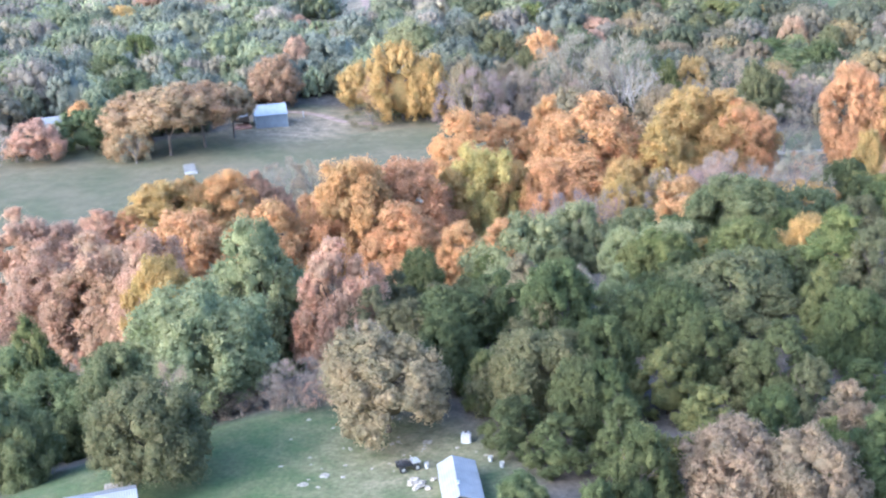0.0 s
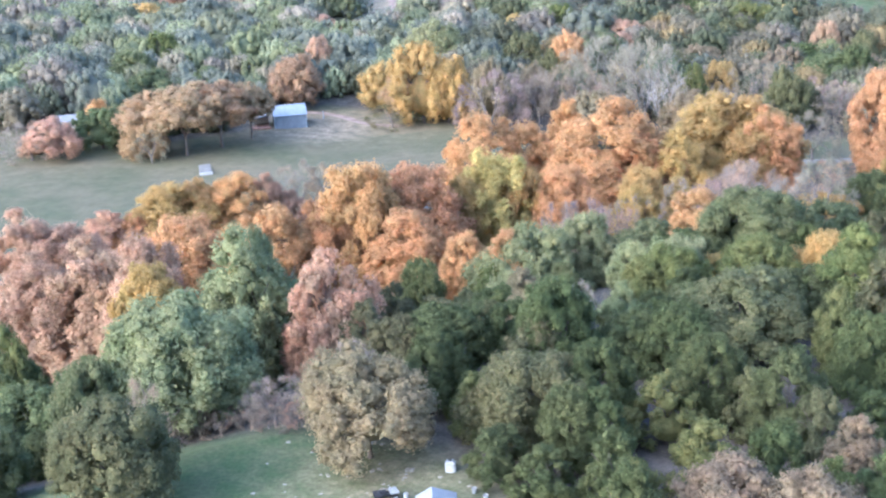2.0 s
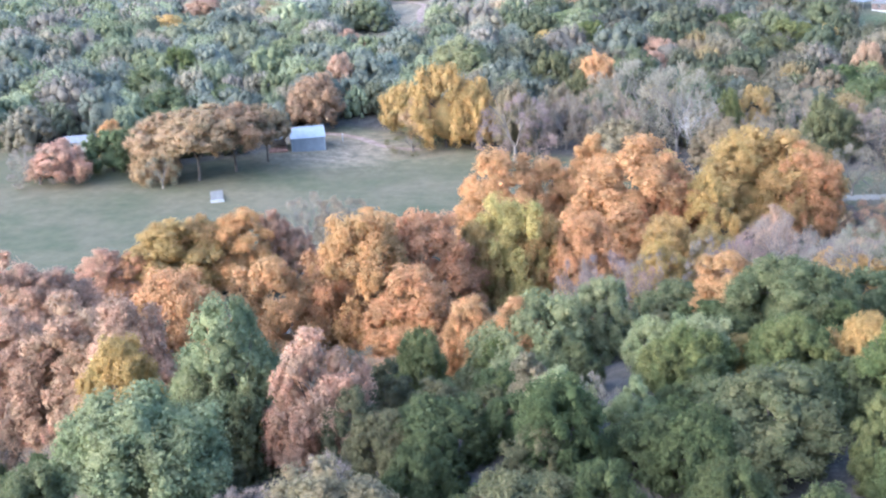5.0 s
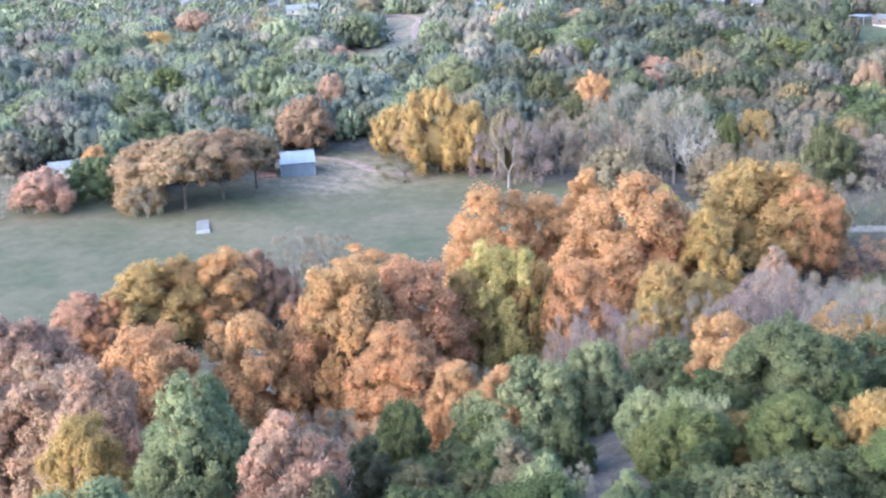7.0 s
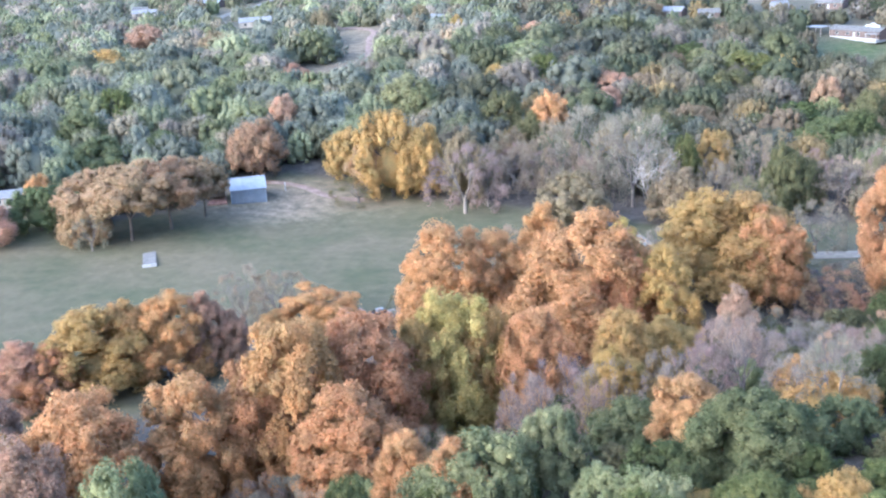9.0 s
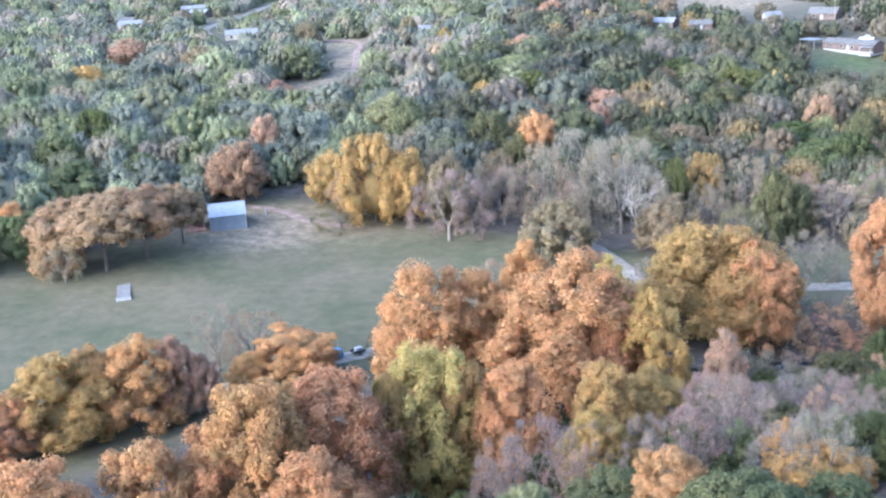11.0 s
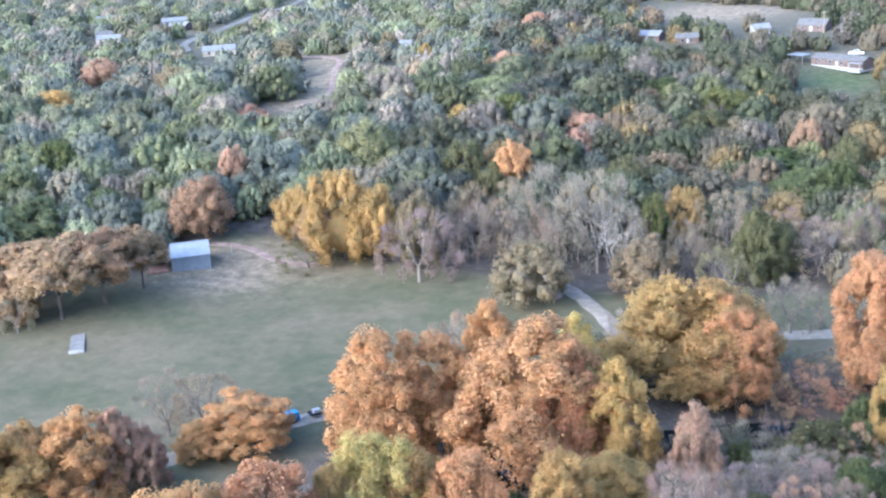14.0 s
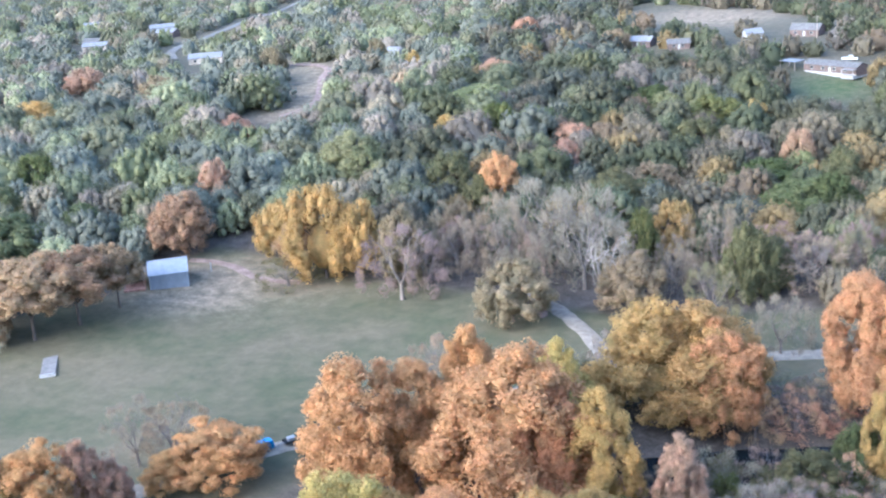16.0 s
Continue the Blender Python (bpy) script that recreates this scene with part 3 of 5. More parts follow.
juniper(-26.4, 111.4, 6, 4.4, YELLOW_GREEN)
oak(-5.7, 132.4, 8.3, 13.0, OLIVE)
oak(-10.5, 127.3, 7, 7.6, DARK_GREEN)
oak(1.1, 143.4, 6.1, 9.2, DARK_GREEN)
oak(4.4, 129.8, 8.6, 5.0, YELLOW_GREEN)
oak(6.7, 124.5, 7.8, 6.9, DARK_GREEN)
juniper(-9.8, 112.1, 6.5, 7.2, YELLOW_GREEN)
juniper(-3.1, 115.3, 6.1, 5.9, OLIVE)
juniper(-5.7, 102.3, 7, 6.1, YELLOW_GREEN)
juniper(-0.8, 102.4, 7, 5.6, DARK_GREEN)
juniper(-12.2, 99.6, 7, 5.6, DARK_GREEN)
juniper(-9.6, 94.4, 7, 5.3, YELLOW_GREEN)
oak(4.8, 105.6, 6.4, 4.9, TAN)
oak(-2.8, 95.0, 7, 8.9, TAN)
oak(2.0, 94.0, 7, 8.0, TAN)
juniper(2.5, 109.4, 6.9, 5.1, OLIVE)
juniper(7.1, 113.8, 5.3, 5.3, DARK_GREEN)
juniper(3.3, 97.4, 7, 4.5, YELLOW_GREEN)
oak(7.9, 99.1, 7, 5.5, DARK_GREEN)
oak(0.0, 113.5, 9, 6.7, DARK_GREEN)
oak(-6.5, 116.6, 8, 6.4, DARK_GREEN)
oak(-16.8, 106.5, 7, 5.5, DARK_GREEN)
juniper(-14.5, 106.7, 7, 5.5, DARK_GREEN)
juniper(-22.0, 102.9, 5, 5.4, DARK_GREEN)
juniper(-17.7, 100.0, 5, 5.3, DARK_GREEN)
oak(-18.8, 91.3, 4, 3.9, BLUE_GREEN)
cypress(-111.5, 179.6, 12, 13.7, GOLD)
oak(-78.8, 118.9, 15.7, 6.9, YELLOW_GREEN)
oak(-32.0, 117.0, 7, 6.8, DARK_GREEN)
oak(-38.9, 127.4, 6.6, 6.9, OLIVE)
bare(-37.4, 111.2, 8.3, 5.0, GREY)
bare(-66.4, 131.5, 3, 8.6, GREY)
bare(-53.1, 118.6, 3, 7.5, GREY)
bare(-45.5, 111.3, 5, 5.8, GREY)
bare(-53.9, 102.3, 7.9, 5.0, GREY)
bare(-110.8, 164.7, 6, 8.2, GREY)
oak(-66.1, 113.9, 10.9, 6.0, DARK_GREEN)
juniper(-12.4, 87.3, 6, 4.5, DARK_GREEN)
juniper(-10.1, 91.7, 8, 5.0, DARK_GREEN)
cypress(-59.4, 198.0, 24.1, 18.4, RUST)
cypress(-65.9, 188.9, 26.3, 16.7, ORANGE)
cypress(-76.1, 179.5, 23.4, 14.9, ORANGE)
cypress(-69.7, 185.5, 22.9, 12.1, RUST)
cypress(-54.4, 179.6, 17.2, 14.2, RUST)
cypress(-85.2, 169.1, 23.6, 17.5, ORANGE)
cypress(-93.6, 158.2, 23.3, 17.1, PINK)
cypress(-103.2, 157.9, 22.2, 16.0, PINK)
cypress(-82.7, 152.2, 23.1, 12.4, PINK)
cypress(-71.6, 135.4, 18, 10.0, GOLD)
cypress(-50.5, 211.0, 25.4, 14.3, LEMON)
cypress(-45.2, 213.6, 20.7, 10.0, GOLD)
cypress(-53.7, 206.5, 21.7, 8.7, GOLD)
cypress(-20.8, 224.2, 13.4, 12.7, GOLD)
cypress(-26.1, 213.9, 16.5, 9.8, GOLD)
cypress(-24.3, 199.7, 13.2, 9.1, GOLD)
cypress(-35.8, 162.3, 11.1, 7.3, ORANGE)
oak(-61.6, 143.0, 19.6, 7.6, PALE_GREEN)
cypress(-88.9, 250.4, 10.5, 15.3, ORANGE)
cypress(-95.3, 247.0, 7, 9.3, ORANGE)
cypress(-108.2, 228.2, 16.3, 14.1, ORANGE)
cypress(-113.9, 225.6, 15, 11.5, ORANGE)
cypress(-118.1, 220.5, 15, 17.4, GOLD)
cypress(-103.2, 233.3, 14.3, 8.1, PINK)
cypress(-99.4, 235.4, 11.1, 6.8, PINK)
cypress(-127.1, 212.0, 11.3, 11.9, PINK)
cypress(-123.2, 214.9, 10.7, 11.9, RUST)
cypress(-117.5, 185.4, 17.8, 15.2, PINK)
cypress(-123.0, 182.6, 20, 14.1, PINK)
cypress(-61.6, 246.8, 25.7, 18.4, ORANGE)
cypress(-37.1, 247.0, 27.9, 26.0, RUST)
cypress(-54.1, 256.1, 22, 14.8, ORANGE)
cypress(-31.6, 247.0, 21, 12.9, RUST)
cypress(-47.7, 263.6, 24.9, 12.5, ORANGE)
cypress(-34.6, 269.6, 21.4, 11.4, LEMON)
cypress(-38.8, 212.4, 19.7, 12.1, RUST)
cypress(-20.1, 283.9, 21.7, 19.4, GOLD)
cypress(-12.2, 285.6, 21.5, 21.0, GOLD)
cypress(-7.9, 280.2, 20, 12.7, RUST)
cypress(-11.6, 244.0, 15.5, 7.4, PINK)
cypress(-23.3, 245.8, 21.2, 11.5, GOLD)
cypress(15.9, 287.4, 26, 14.8, RUST)
cypress(16.9, 261.2, 17, 7.0, GOLD)
cypress(23.7, 286.9, 24, 14.1, ORANGE)
bare(-8.3, 203.0, 12.4, 10.9, GREY)
bare(-12.3, 198.0, 10.7, 8.4, GREY)
bare(-32.3, 200.5, 12.5, 11.1, GREY)
bare(-34.2, 188.0, 12.8, 8.1, GREY)
bare(-25.8, 190.4, 9.9, 7.4, GREY)
bare(-1.0, 190.4, 9.7, 8.7, GREY)
bare(2.7, 186.4, 11, 7.7, GREY)
bare(-11.6, 216.3, 11.6, 9.8, GREY)
bare(1.7, 236.8, 9, 12.0, GREY)
bare(-6.1, 254.2, 9, 11.2, GREY)
oak(6.8, 255.4, 9, 12.2, OLIVE)
oak(12.9, 261.9, 12, 9.7, DARK_GREEN)
oak(-6.0, 251.5, 7, 5.6, YELLOW_GREEN)
bare(-38.9, 224.1, 8, 10.0, GREY)
bare(-25.1, 197.2, 11.6, 8.2, GREY)
bare(-16.1, 190.6, 11.6, 7.7, GREY)
bare(3.8, 282.7, 9, 9.5, PINK)
oak(11.7, 225.3, 9, 8.8, DARK_GREEN)
bare(6.8, 205.6, 8, 7.7, GREY)
oak(8.8, 195.1, 8, 7.8, DARK_GREEN)
bare(-105.4, 253.1, 12.5, 9.6, GREY)
bare(-98.8, 254.9, 12.2, 11.7, GREY)
bare(-61.6, 287.6, 13, 10.6, GREY)
bare(-74.3, 259.3, 8, 7.1, OLIVE)
bare(-30.6, 301.1, 9.3, 8.1, GREY)
bare(0.8, 315.1, 11.7, 12.1, GREY)
bare(-13.2, 332.9, 12.3, 11.6, TAN)
oak(-169.3, 304.4, 16.3, 21.1, BRONZE, stem=0.36)
oak(-159.2, 302.8, 19.3, 22.0, BRONZE, stem=0.36)
oak(-153.8, 312.7, 18.2, 22.4, BRONZE, stem=0.36)
oak(-149.9, 323.7, 16.2, 14.3, BRONZE, stem=0.36)
oak(-168.9, 297.9, 10.7, 12.4, BRONZE)
bare(-164.5, 293.5, 8.8, 8.1, GREY)
oak(-180.6, 310.4, 11, 15.9, BLUE_GREEN)
oak(-185.3, 303.8, 11, 15.8, BLUE_GREEN)
oak(-192.2, 290.8, 11, 17.8, PINK)
oak(-191.8, 313.5, 11, 9.4, ORANGE)
bare(-196.7, 287.6, 10, 14.8, GREY)
oak(-107.7, 350.4, 23, 20.5, AMBER)
oak(-100.3, 351.2, 18.9, 13.0, GOLD)
oak(-114.3, 351.5, 14.1, 13.2, BRONZE, stem=0.15)
oak(-125.6, 364.2, 14.4, 13.1, GOLD)
bare(-115.4, 344.2, 6.7, 14.4, OLIVE)
oak(-153.0, 360.0, 15.8, 17.4, BRONZE)
oak(-155.6, 390.5, 15.5, 12.2, PINK)
oak(-87.0, 347.3, 19.9, 12.7, TAN)
bare(-84.3, 338.2, 17.9, 17.8, GREY)
oak(-55.4, 326.6, 14.6, 17.2, TAN, stem=0.1)
bare(-73.7, 352.3, 14.8, 12.8, GREY)
bare(-54.2, 355.4, 24, 24.0, GREY)
bare(-64.0, 354.4, 20.2, 15.6, GREY)
bare(-43.3, 348.4, 24.1, 19.2, GREY)
snag(-38.0, 339.7, 21, 20.0, GREY)
oak(-31.1, 336.3, 12.8, 15.0, TAN, stem=0.1)
oak(-30.9, 360.3, 16, 8.4, YELLOW_GREEN)
oak(-25.3, 369.6, 14.6, 11.7, GOLD)
bare(-14.1, 359.6, 15.9, 14.1, GREY)
bare(6.1, 353.9, 10.9, 23.5, PINK)
oak(-6.5, 344.3, 17.7, 13.2, OLIVE)
oak(-2.9, 349.5, 12.2, 13.5, OLIVE)
bare(16.0, 361.4, 13.4, 11.2, GREY)
oak(-90.0, 402.4, 16.8, 14.7, OLIVE)
oak(-74.2, 395.2, 18.5, 11.0, ORANGE, stem=0.45)
oak(-77.6, 391.2, 14.3, 11.0, OLIVE)
oak(-44.1, 397.0, 14, 18.9, OLIVE)
oak(-33.5, 413.3, 11, 13.1, TAN)
oak(-79.3, 371.8, 13.5, 10.4, TAN)
oak(-192.2, 425.9, 11, 15.6, PALE_GREEN)
oak(-125.0, 417.1, 16.6, 21.8, PALE_GREEN)
oak(-119.9, 414.2, 12.9, 13.8, PALE_GREEN)
oak(-255.9, 455.4, 11, 19.5, GOLD)
oak(-277.7, 524.1, 11, 17.4, PINK)
oak(-234.4, 504.2, 11, 18.5, TAN)
oak(-210.1, 386.0, 14.2, 11.8, YELLOW_GREEN)
bare(-197.6, 405.2, 9, 9.2, GREY)
oak(-179.5, 453.8, 9, 14.0, PINK)
oak(-199.6, 462.4, 11, 16.6, PALE_GREEN)
oak(-103.9, 487.4, 10.6, 23.3, PALE_GREEN)
oak(-88.1, 457.7, 12.7, 14.1, YELLOW_GREEN)
oak(-104.8, 454.9, 10, 11.3, GOLD)
oak(-78.1, 463.7, 11, 17.0, BLUE_GREEN)
oak(-64.6, 450.4, 10, 13.7, PINK)
oak(-54.7, 456.5, 9, 12.9, TAN)
oak(-63.3, 436.5, 9, 12.3, PINK)
oak(3.3, 435.3, 14.2, 10.7, PINK)
oak(14.0, 416.7, 15.4, 11.9, OLIVE)
oak(-26.8, 450.6, 12, 19.8, OLIVE)
oak(-16.5, 448.7, 10, 12.6, TAN)
oak(2.7, 398.3, 11.9, 21.9, BLUE_GREEN)
oak(-21.4, 474.4, 11, 17.2, YELLOW_GREEN)
oak(-10.7, 475.2, 10, 13.4, GOLD)
oak(-133.2, 395.3, 9, 13.4, BLUE_GREEN)
oak(-181.4, 361.2, 10, 14.7, BLUE_GREEN)
oak(-210.2, 363.2, 12.5, 18.8, BLUE_GREEN)
oak(-192.0, 343.4, 12.5, 19.1, BLUE_GREEN)
oak(-214.7, 570.0, 10, 11.5, TAN)
oak(-172.3, 584.7, 10, 10.2, TAN)
oak(-108.7, 540.3, 9, 13.6, PINK)
oak(-121.4, 651.8, 9, 11.1, PINK)
oak(-71.8, 604.9, 9, 12.6, TAN)
oak(-63.1, 509.3, 10, 14.6, YELLOW_GREEN)
oak(-44.1, 491.6, 10, 18.0, DARK_GREEN)
oak(5.0, 430.2, 9.1, 10.3, PALE_GREEN)
oak(11.8, 396.6, 13.9, 14.0, DARK_GREEN)
oak(-5.8, 421.4, 10, 18.4, DARK_GREEN)
oak(-38.9, 487.5, 9, 13.8, PALE_GREEN)
oak(-150.3, 567.1, 8, 7.3, GOLD)
oak(-4.6, 153.5, 7, 8.5, YELLOW_GREEN)
oak(-9.5, 155.2, 4.1, 7.0, GOLD)
oak(0.0, 158.6, 4.4, 7.1, YELLOW_GREEN)
oak(-15.8, 149.3, 5.5, 6.7, YELLOW_GREEN)
oak(-13.0, 152.7, 7, 6.2, PALE_GREEN)
oak(2.8, 155.7, 7, 6.3, GOLD)


# trees on the shoulder of the near bluff
oak(-5.6, 169, 9.3, 13.5, BLUE_GREEN)
cypress(-13.2, 180.1, 10.6, 9, ORANGE)
cypress(-1.3, 199.3, 7.0, 6, ORANGE)
oak(2.6, 187.2, 5.6, 10, GOLD)

# ---- building materials ----
def metal_sheet(name, low, high, rough=0.45):
    """Ribbed sheet metal, dulled and streaked."""
    m, n, l, b = material(name, rough, 0.0)
    streak = n.new("ShaderNodeTexWave")
    streak.inputs["Scale"].default_value, streak.inputs["Distortion"].default_value, streak.inputs["Detail"].default_value = 1.6, 0.4, 1.0
    l.new(n.new("ShaderNodeTexCoord").outputs["Object"], streak.inputs["Vector"])
    stain = ramp(n, l, noise_node(n, l, 0.7, 4, 0.7), low, high)
    l.new(stain, b.inputs["Base Color"])
    bumped(n, l, b, streak.outputs["Fac"], 0.5, 0.03)
    return m


ROOF_METAL = metal_sheet("pale_blue_roof_metal", (0.225, 0.242, 0.272), (0.285, 0.30, 0.33))
WALL_METAL = metal_sheet("grey_blue_siding", (0.155, 0.172, 0.198), (0.20, 0.217, 0.243), 0.6)
WHITE_ROOF = metal_sheet("white_roof_metal", (0.17, 0.17, 0.178), (0.23, 0.23, 0.238))
GREY_ROOF = plain("grey_shingle", (0.095, 0.09, 0.088), (0.15, 0.145, 0.14), 1.0, 0.9, bump=0.02)
BROWN_WALL = plain("brown_siding", (0.10, 0.072, 0.062), (0.155, 0.115, 0.10), 0.8, 0.8)
WHITE_PAINT = plain("white_paint", (0.27, 0.27, 0.266), (0.35, 0.35, 0.346), 0.8, 0.6)
TAN_WALL = plain("tan_siding", (0.34, 0.29, 0.23), (0.46, 0.40, 0.33), 0.8, 0.8)
WEATHERED = plain("weathered_wood", (0.20, 0.17, 0.14), (0.33, 0.28, 0.24), 1.4, 0.9, bump=0.01)
CONCRETE = plain("concrete", (0.15, 0.143, 0.137), (0.21, 0.20, 0.19), 0.5, 0.9, bump=0.01)
RED_MULCH = plain("reddish_soil", (0.22, 0.12, 0.09), (0.34, 0.20, 0.15), 0.7, 0.95, bump=0.03)
BLUE_CAR = plain("blue_car_paint", (0.05, 0.21, 0.42), (0.07, 0.26, 0.50), 2.0, 0.25)
WHITE_CAR = plain("white_car_paint", (0.62, 0.63, 0.64), (0.72, 0.73, 0.74), 2.0, 0.3)
DARK_CAR = plain("black_plastic", (0.02, 0.02, 0.022), (0.045, 0.045, 0.05), 3.0, 0.5)
RUBBER = plain("tyre_rubber", (0.018, 0.018, 0.018), (0.035, 0.035, 0.035), 5.0, 0.9)
STEEL = plain("dull_steel", (0.35, 0.35, 0.36), (0.5, 0.5, 0.51), 3.0, 0.4, 0.7)
LAMP_GLASS = plain("lamp_glass", (0.6, 0.6, 0.58), (0.75, 0.75, 0.72), 4.0, 0.15)
gm, gn, gl, gb = material("window_glass", 0.08)
gb.inputs["Base Color"].default_value, gb.inputs["Specular IOR Level"].default_value = (0.03, 0.035, 0.04, 1), 0.6
GLASS = gm


def on_ground(x, y, turn=0.0, sink=0.0):
    return pose(x, y, float(ground_height(x, y)) - sink, 0, 0, turn)


def gable(bm, x0, x1, y0, y1, eave, rise, over=0.4, thick=0.12):
    """Two roof slopes with a ridge along x, as one solid with thickness."""
    ym = (y0 + y1) / 2
    low = eave - over * rise / (ym - y0)
    rows = []
    for x in (x0 - over, x1 + over):
        rows.append([bm.verts.new((x, y, z)) for y, z in ((y0 - over, low), (ym, eave + rise), (y1 + over, low), (y1 + over, low + thick), (ym, eave + rise + thick), (y0 - over, low + thick))])
    a, b = rows
    for i in range(6):
        j = (i + 1) % 6
        bm.faces.new((a[i], a[j], b[j], b[i]))
    bm.faces.new((a[0], a[5], a[4], a[1]))
    bm.faces.new((a[1], a[4], a[3], a[2]))
    bm.faces.new((b[0], b[1], b[4], b[5]))
    bm.faces.new((b[1], b[2], b[3], b[4]))
    bmesh.ops.recalc_face_normals(bm, faces=bm.faces)
    return bm


def end_wall(x, y0, y1, base, eave, rise, thick=0.15):
    """A gable end: a five-cornered wall with thickness."""
    bm = bmesh.new()
    ym = (y0 + y1) / 2
    ring = [(y0, base), (y1, base), (y1, eave), (ym, eave + rise), (y0, eave)]
    a = [bm.verts.new((x - thick / 2, y, z)) for y, z in ring]
    b = [bm.verts.new((x + thick / 2, y, z)) for y, z in ring]
    bm.faces.new(a), bm.faces.new(b[::-1])
    for i in range(5):
        j = (i + 1) % 5
        bm.faces.new((a[i], b[i], b[j], a[j]))
    bmesh.ops.recalc_face_normals(bm, faces=bm.faces)
    return bm


def window(root, x, y, z, w, h):
    """A white-framed window that stands 3 cm proud of a wall at y that faces -y."""
    frame_bm = bmesh.new()
    for x0, x1, z0, z1 in ((x - w / 2, x + w / 2, z, z + 0.1), (x - w / 2, x + w / 2, z + h - 0.1, z + h), (x - w / 2, x - w / 2 + 0.1, z + 0.1, z + h - 0.1), (x + w / 2 - 0.1, x + w / 2, z + 0.1, z + h - 0.1)):
        box(frame_bm, x0, x1, y - 0.05, y + 0.02, z0, z1)
    f = part("window", frame_bm, WHITE_PAINT, root, "white window frame")
    part("pane", block(x - w / 2 + 0.1, x + w / 2 - 0.1, y - 0.025, y + 0.01, z + 0.1, z + h - 0.1), GLASS, f)


def house(name, m, length, depth, eave, rise, wall, roof, label, windows=3, door=True, skirt=0.0, group=""):
    """A plain gabled house, its long front facing -y."""
    root = thing(name, m, label, "house", group)
    x0, x1, y0, y1 = -length / 2, length / 2, -depth / 2, depth / 2
    part("wall", block(x0 + 0.08, x1 - 0.08, y0, y0 + 0.15, skirt - 0.4, eave), wall, root)
    part("wall", block(x0 + 0.08, x1 - 0.08, y1 - 0.15, y1, skirt - 0.4, eave), wall, root)
    part("wall", end_wall(x0, y0, y1, skirt - 0.4, eave, rise * 0.98), wall, root)
    part("wall", end_wall(x1, y0, y1, skirt - 0.4, eave, rise * 0.98), wall, root)
    part("roof", gable(bmesh.new(), x0, x1, y0, y1, eave + 0.01, rise), roof, root)
    if skirt:
        part("skirting", block(x0 - 0.02, x1 + 0.02, y0 - 0.06, y1 + 0.06, -0.4, skirt + 0.25), WHITE_PAINT, root, "white skirting")
    for i in range(windows):
        window(root, x0 + length * (i + 0.7) / (windows + 0.6), y0, skirt + 1.0, 1.3, 1.2)
    if door:
        d = part("door", block(x0 + length * 0.5 - 0.5, x0 + length * 0.5 + 0.5, y0 - 0.06, y0 + 0.02, skirt + 0.26, skirt + 2.2), WHITE_PAINT, root)
        part("handle", block(x0 + length * 0.5 + 0.3, x0 + length * 0.5 + 0.4, y0 - 0.12, y0 - 0.06, skirt + 1.15, skirt + 1.25), STEEL, d)
    return root


def wheel(root, x, y, r, w):
    bm = bmesh.new()
    bmesh.ops.create_cone(bm, cap_ends=True, segments=18, radius1=r, radius2=r, depth=w, matrix=pose(x, y, r, 90, 0, 0))
    bmesh.ops.bevel(bm, geom=[e for e in bm.edges if len(e.link_faces) == 2 and any(len(f.verts) > 4 for f in e.link_faces)], offset=r * 0.15, segments=2, affect="EDGES")
    t = part("wheel", bm, RUBBER, root, "black rubber tyre")
    rim = bmesh.new()
    bmesh.ops.create_cone(rim, cap_ends=True, segments=14, radius1=r * 0.58, radius2=r * 0.52, depth=w + 0.03, matrix=pose(x, y, r, 90, 0, 0))
    part("rim", rim, STEEL, t, "dull steel rim")


def outline(points, y0, y1, bevel=0.06):
    """A solid from a side view in x and z, drawn across from y0 to y1."""
    bm = bmesh.new()
    a = [bm.verts.new((x, y0, z)) for x, z in points]
    b = [bm.verts.new((x, y1, z)) for x, z in points]
    bm.faces.new(a), bm.faces.new(b[::-1])
    for i in range(len(points)):
        j = (i + 1) % len(points)
        bm.faces.new((a[i], b[i], b[j], a[j]))
    bmesh.ops.recalc_face_normals(bm, faces=bm.faces)
    if bevel:
        bmesh.ops.bevel(bm, geom=list(bm.edges), offset=bevel, segments=2, affect="EDGES")
    return bm


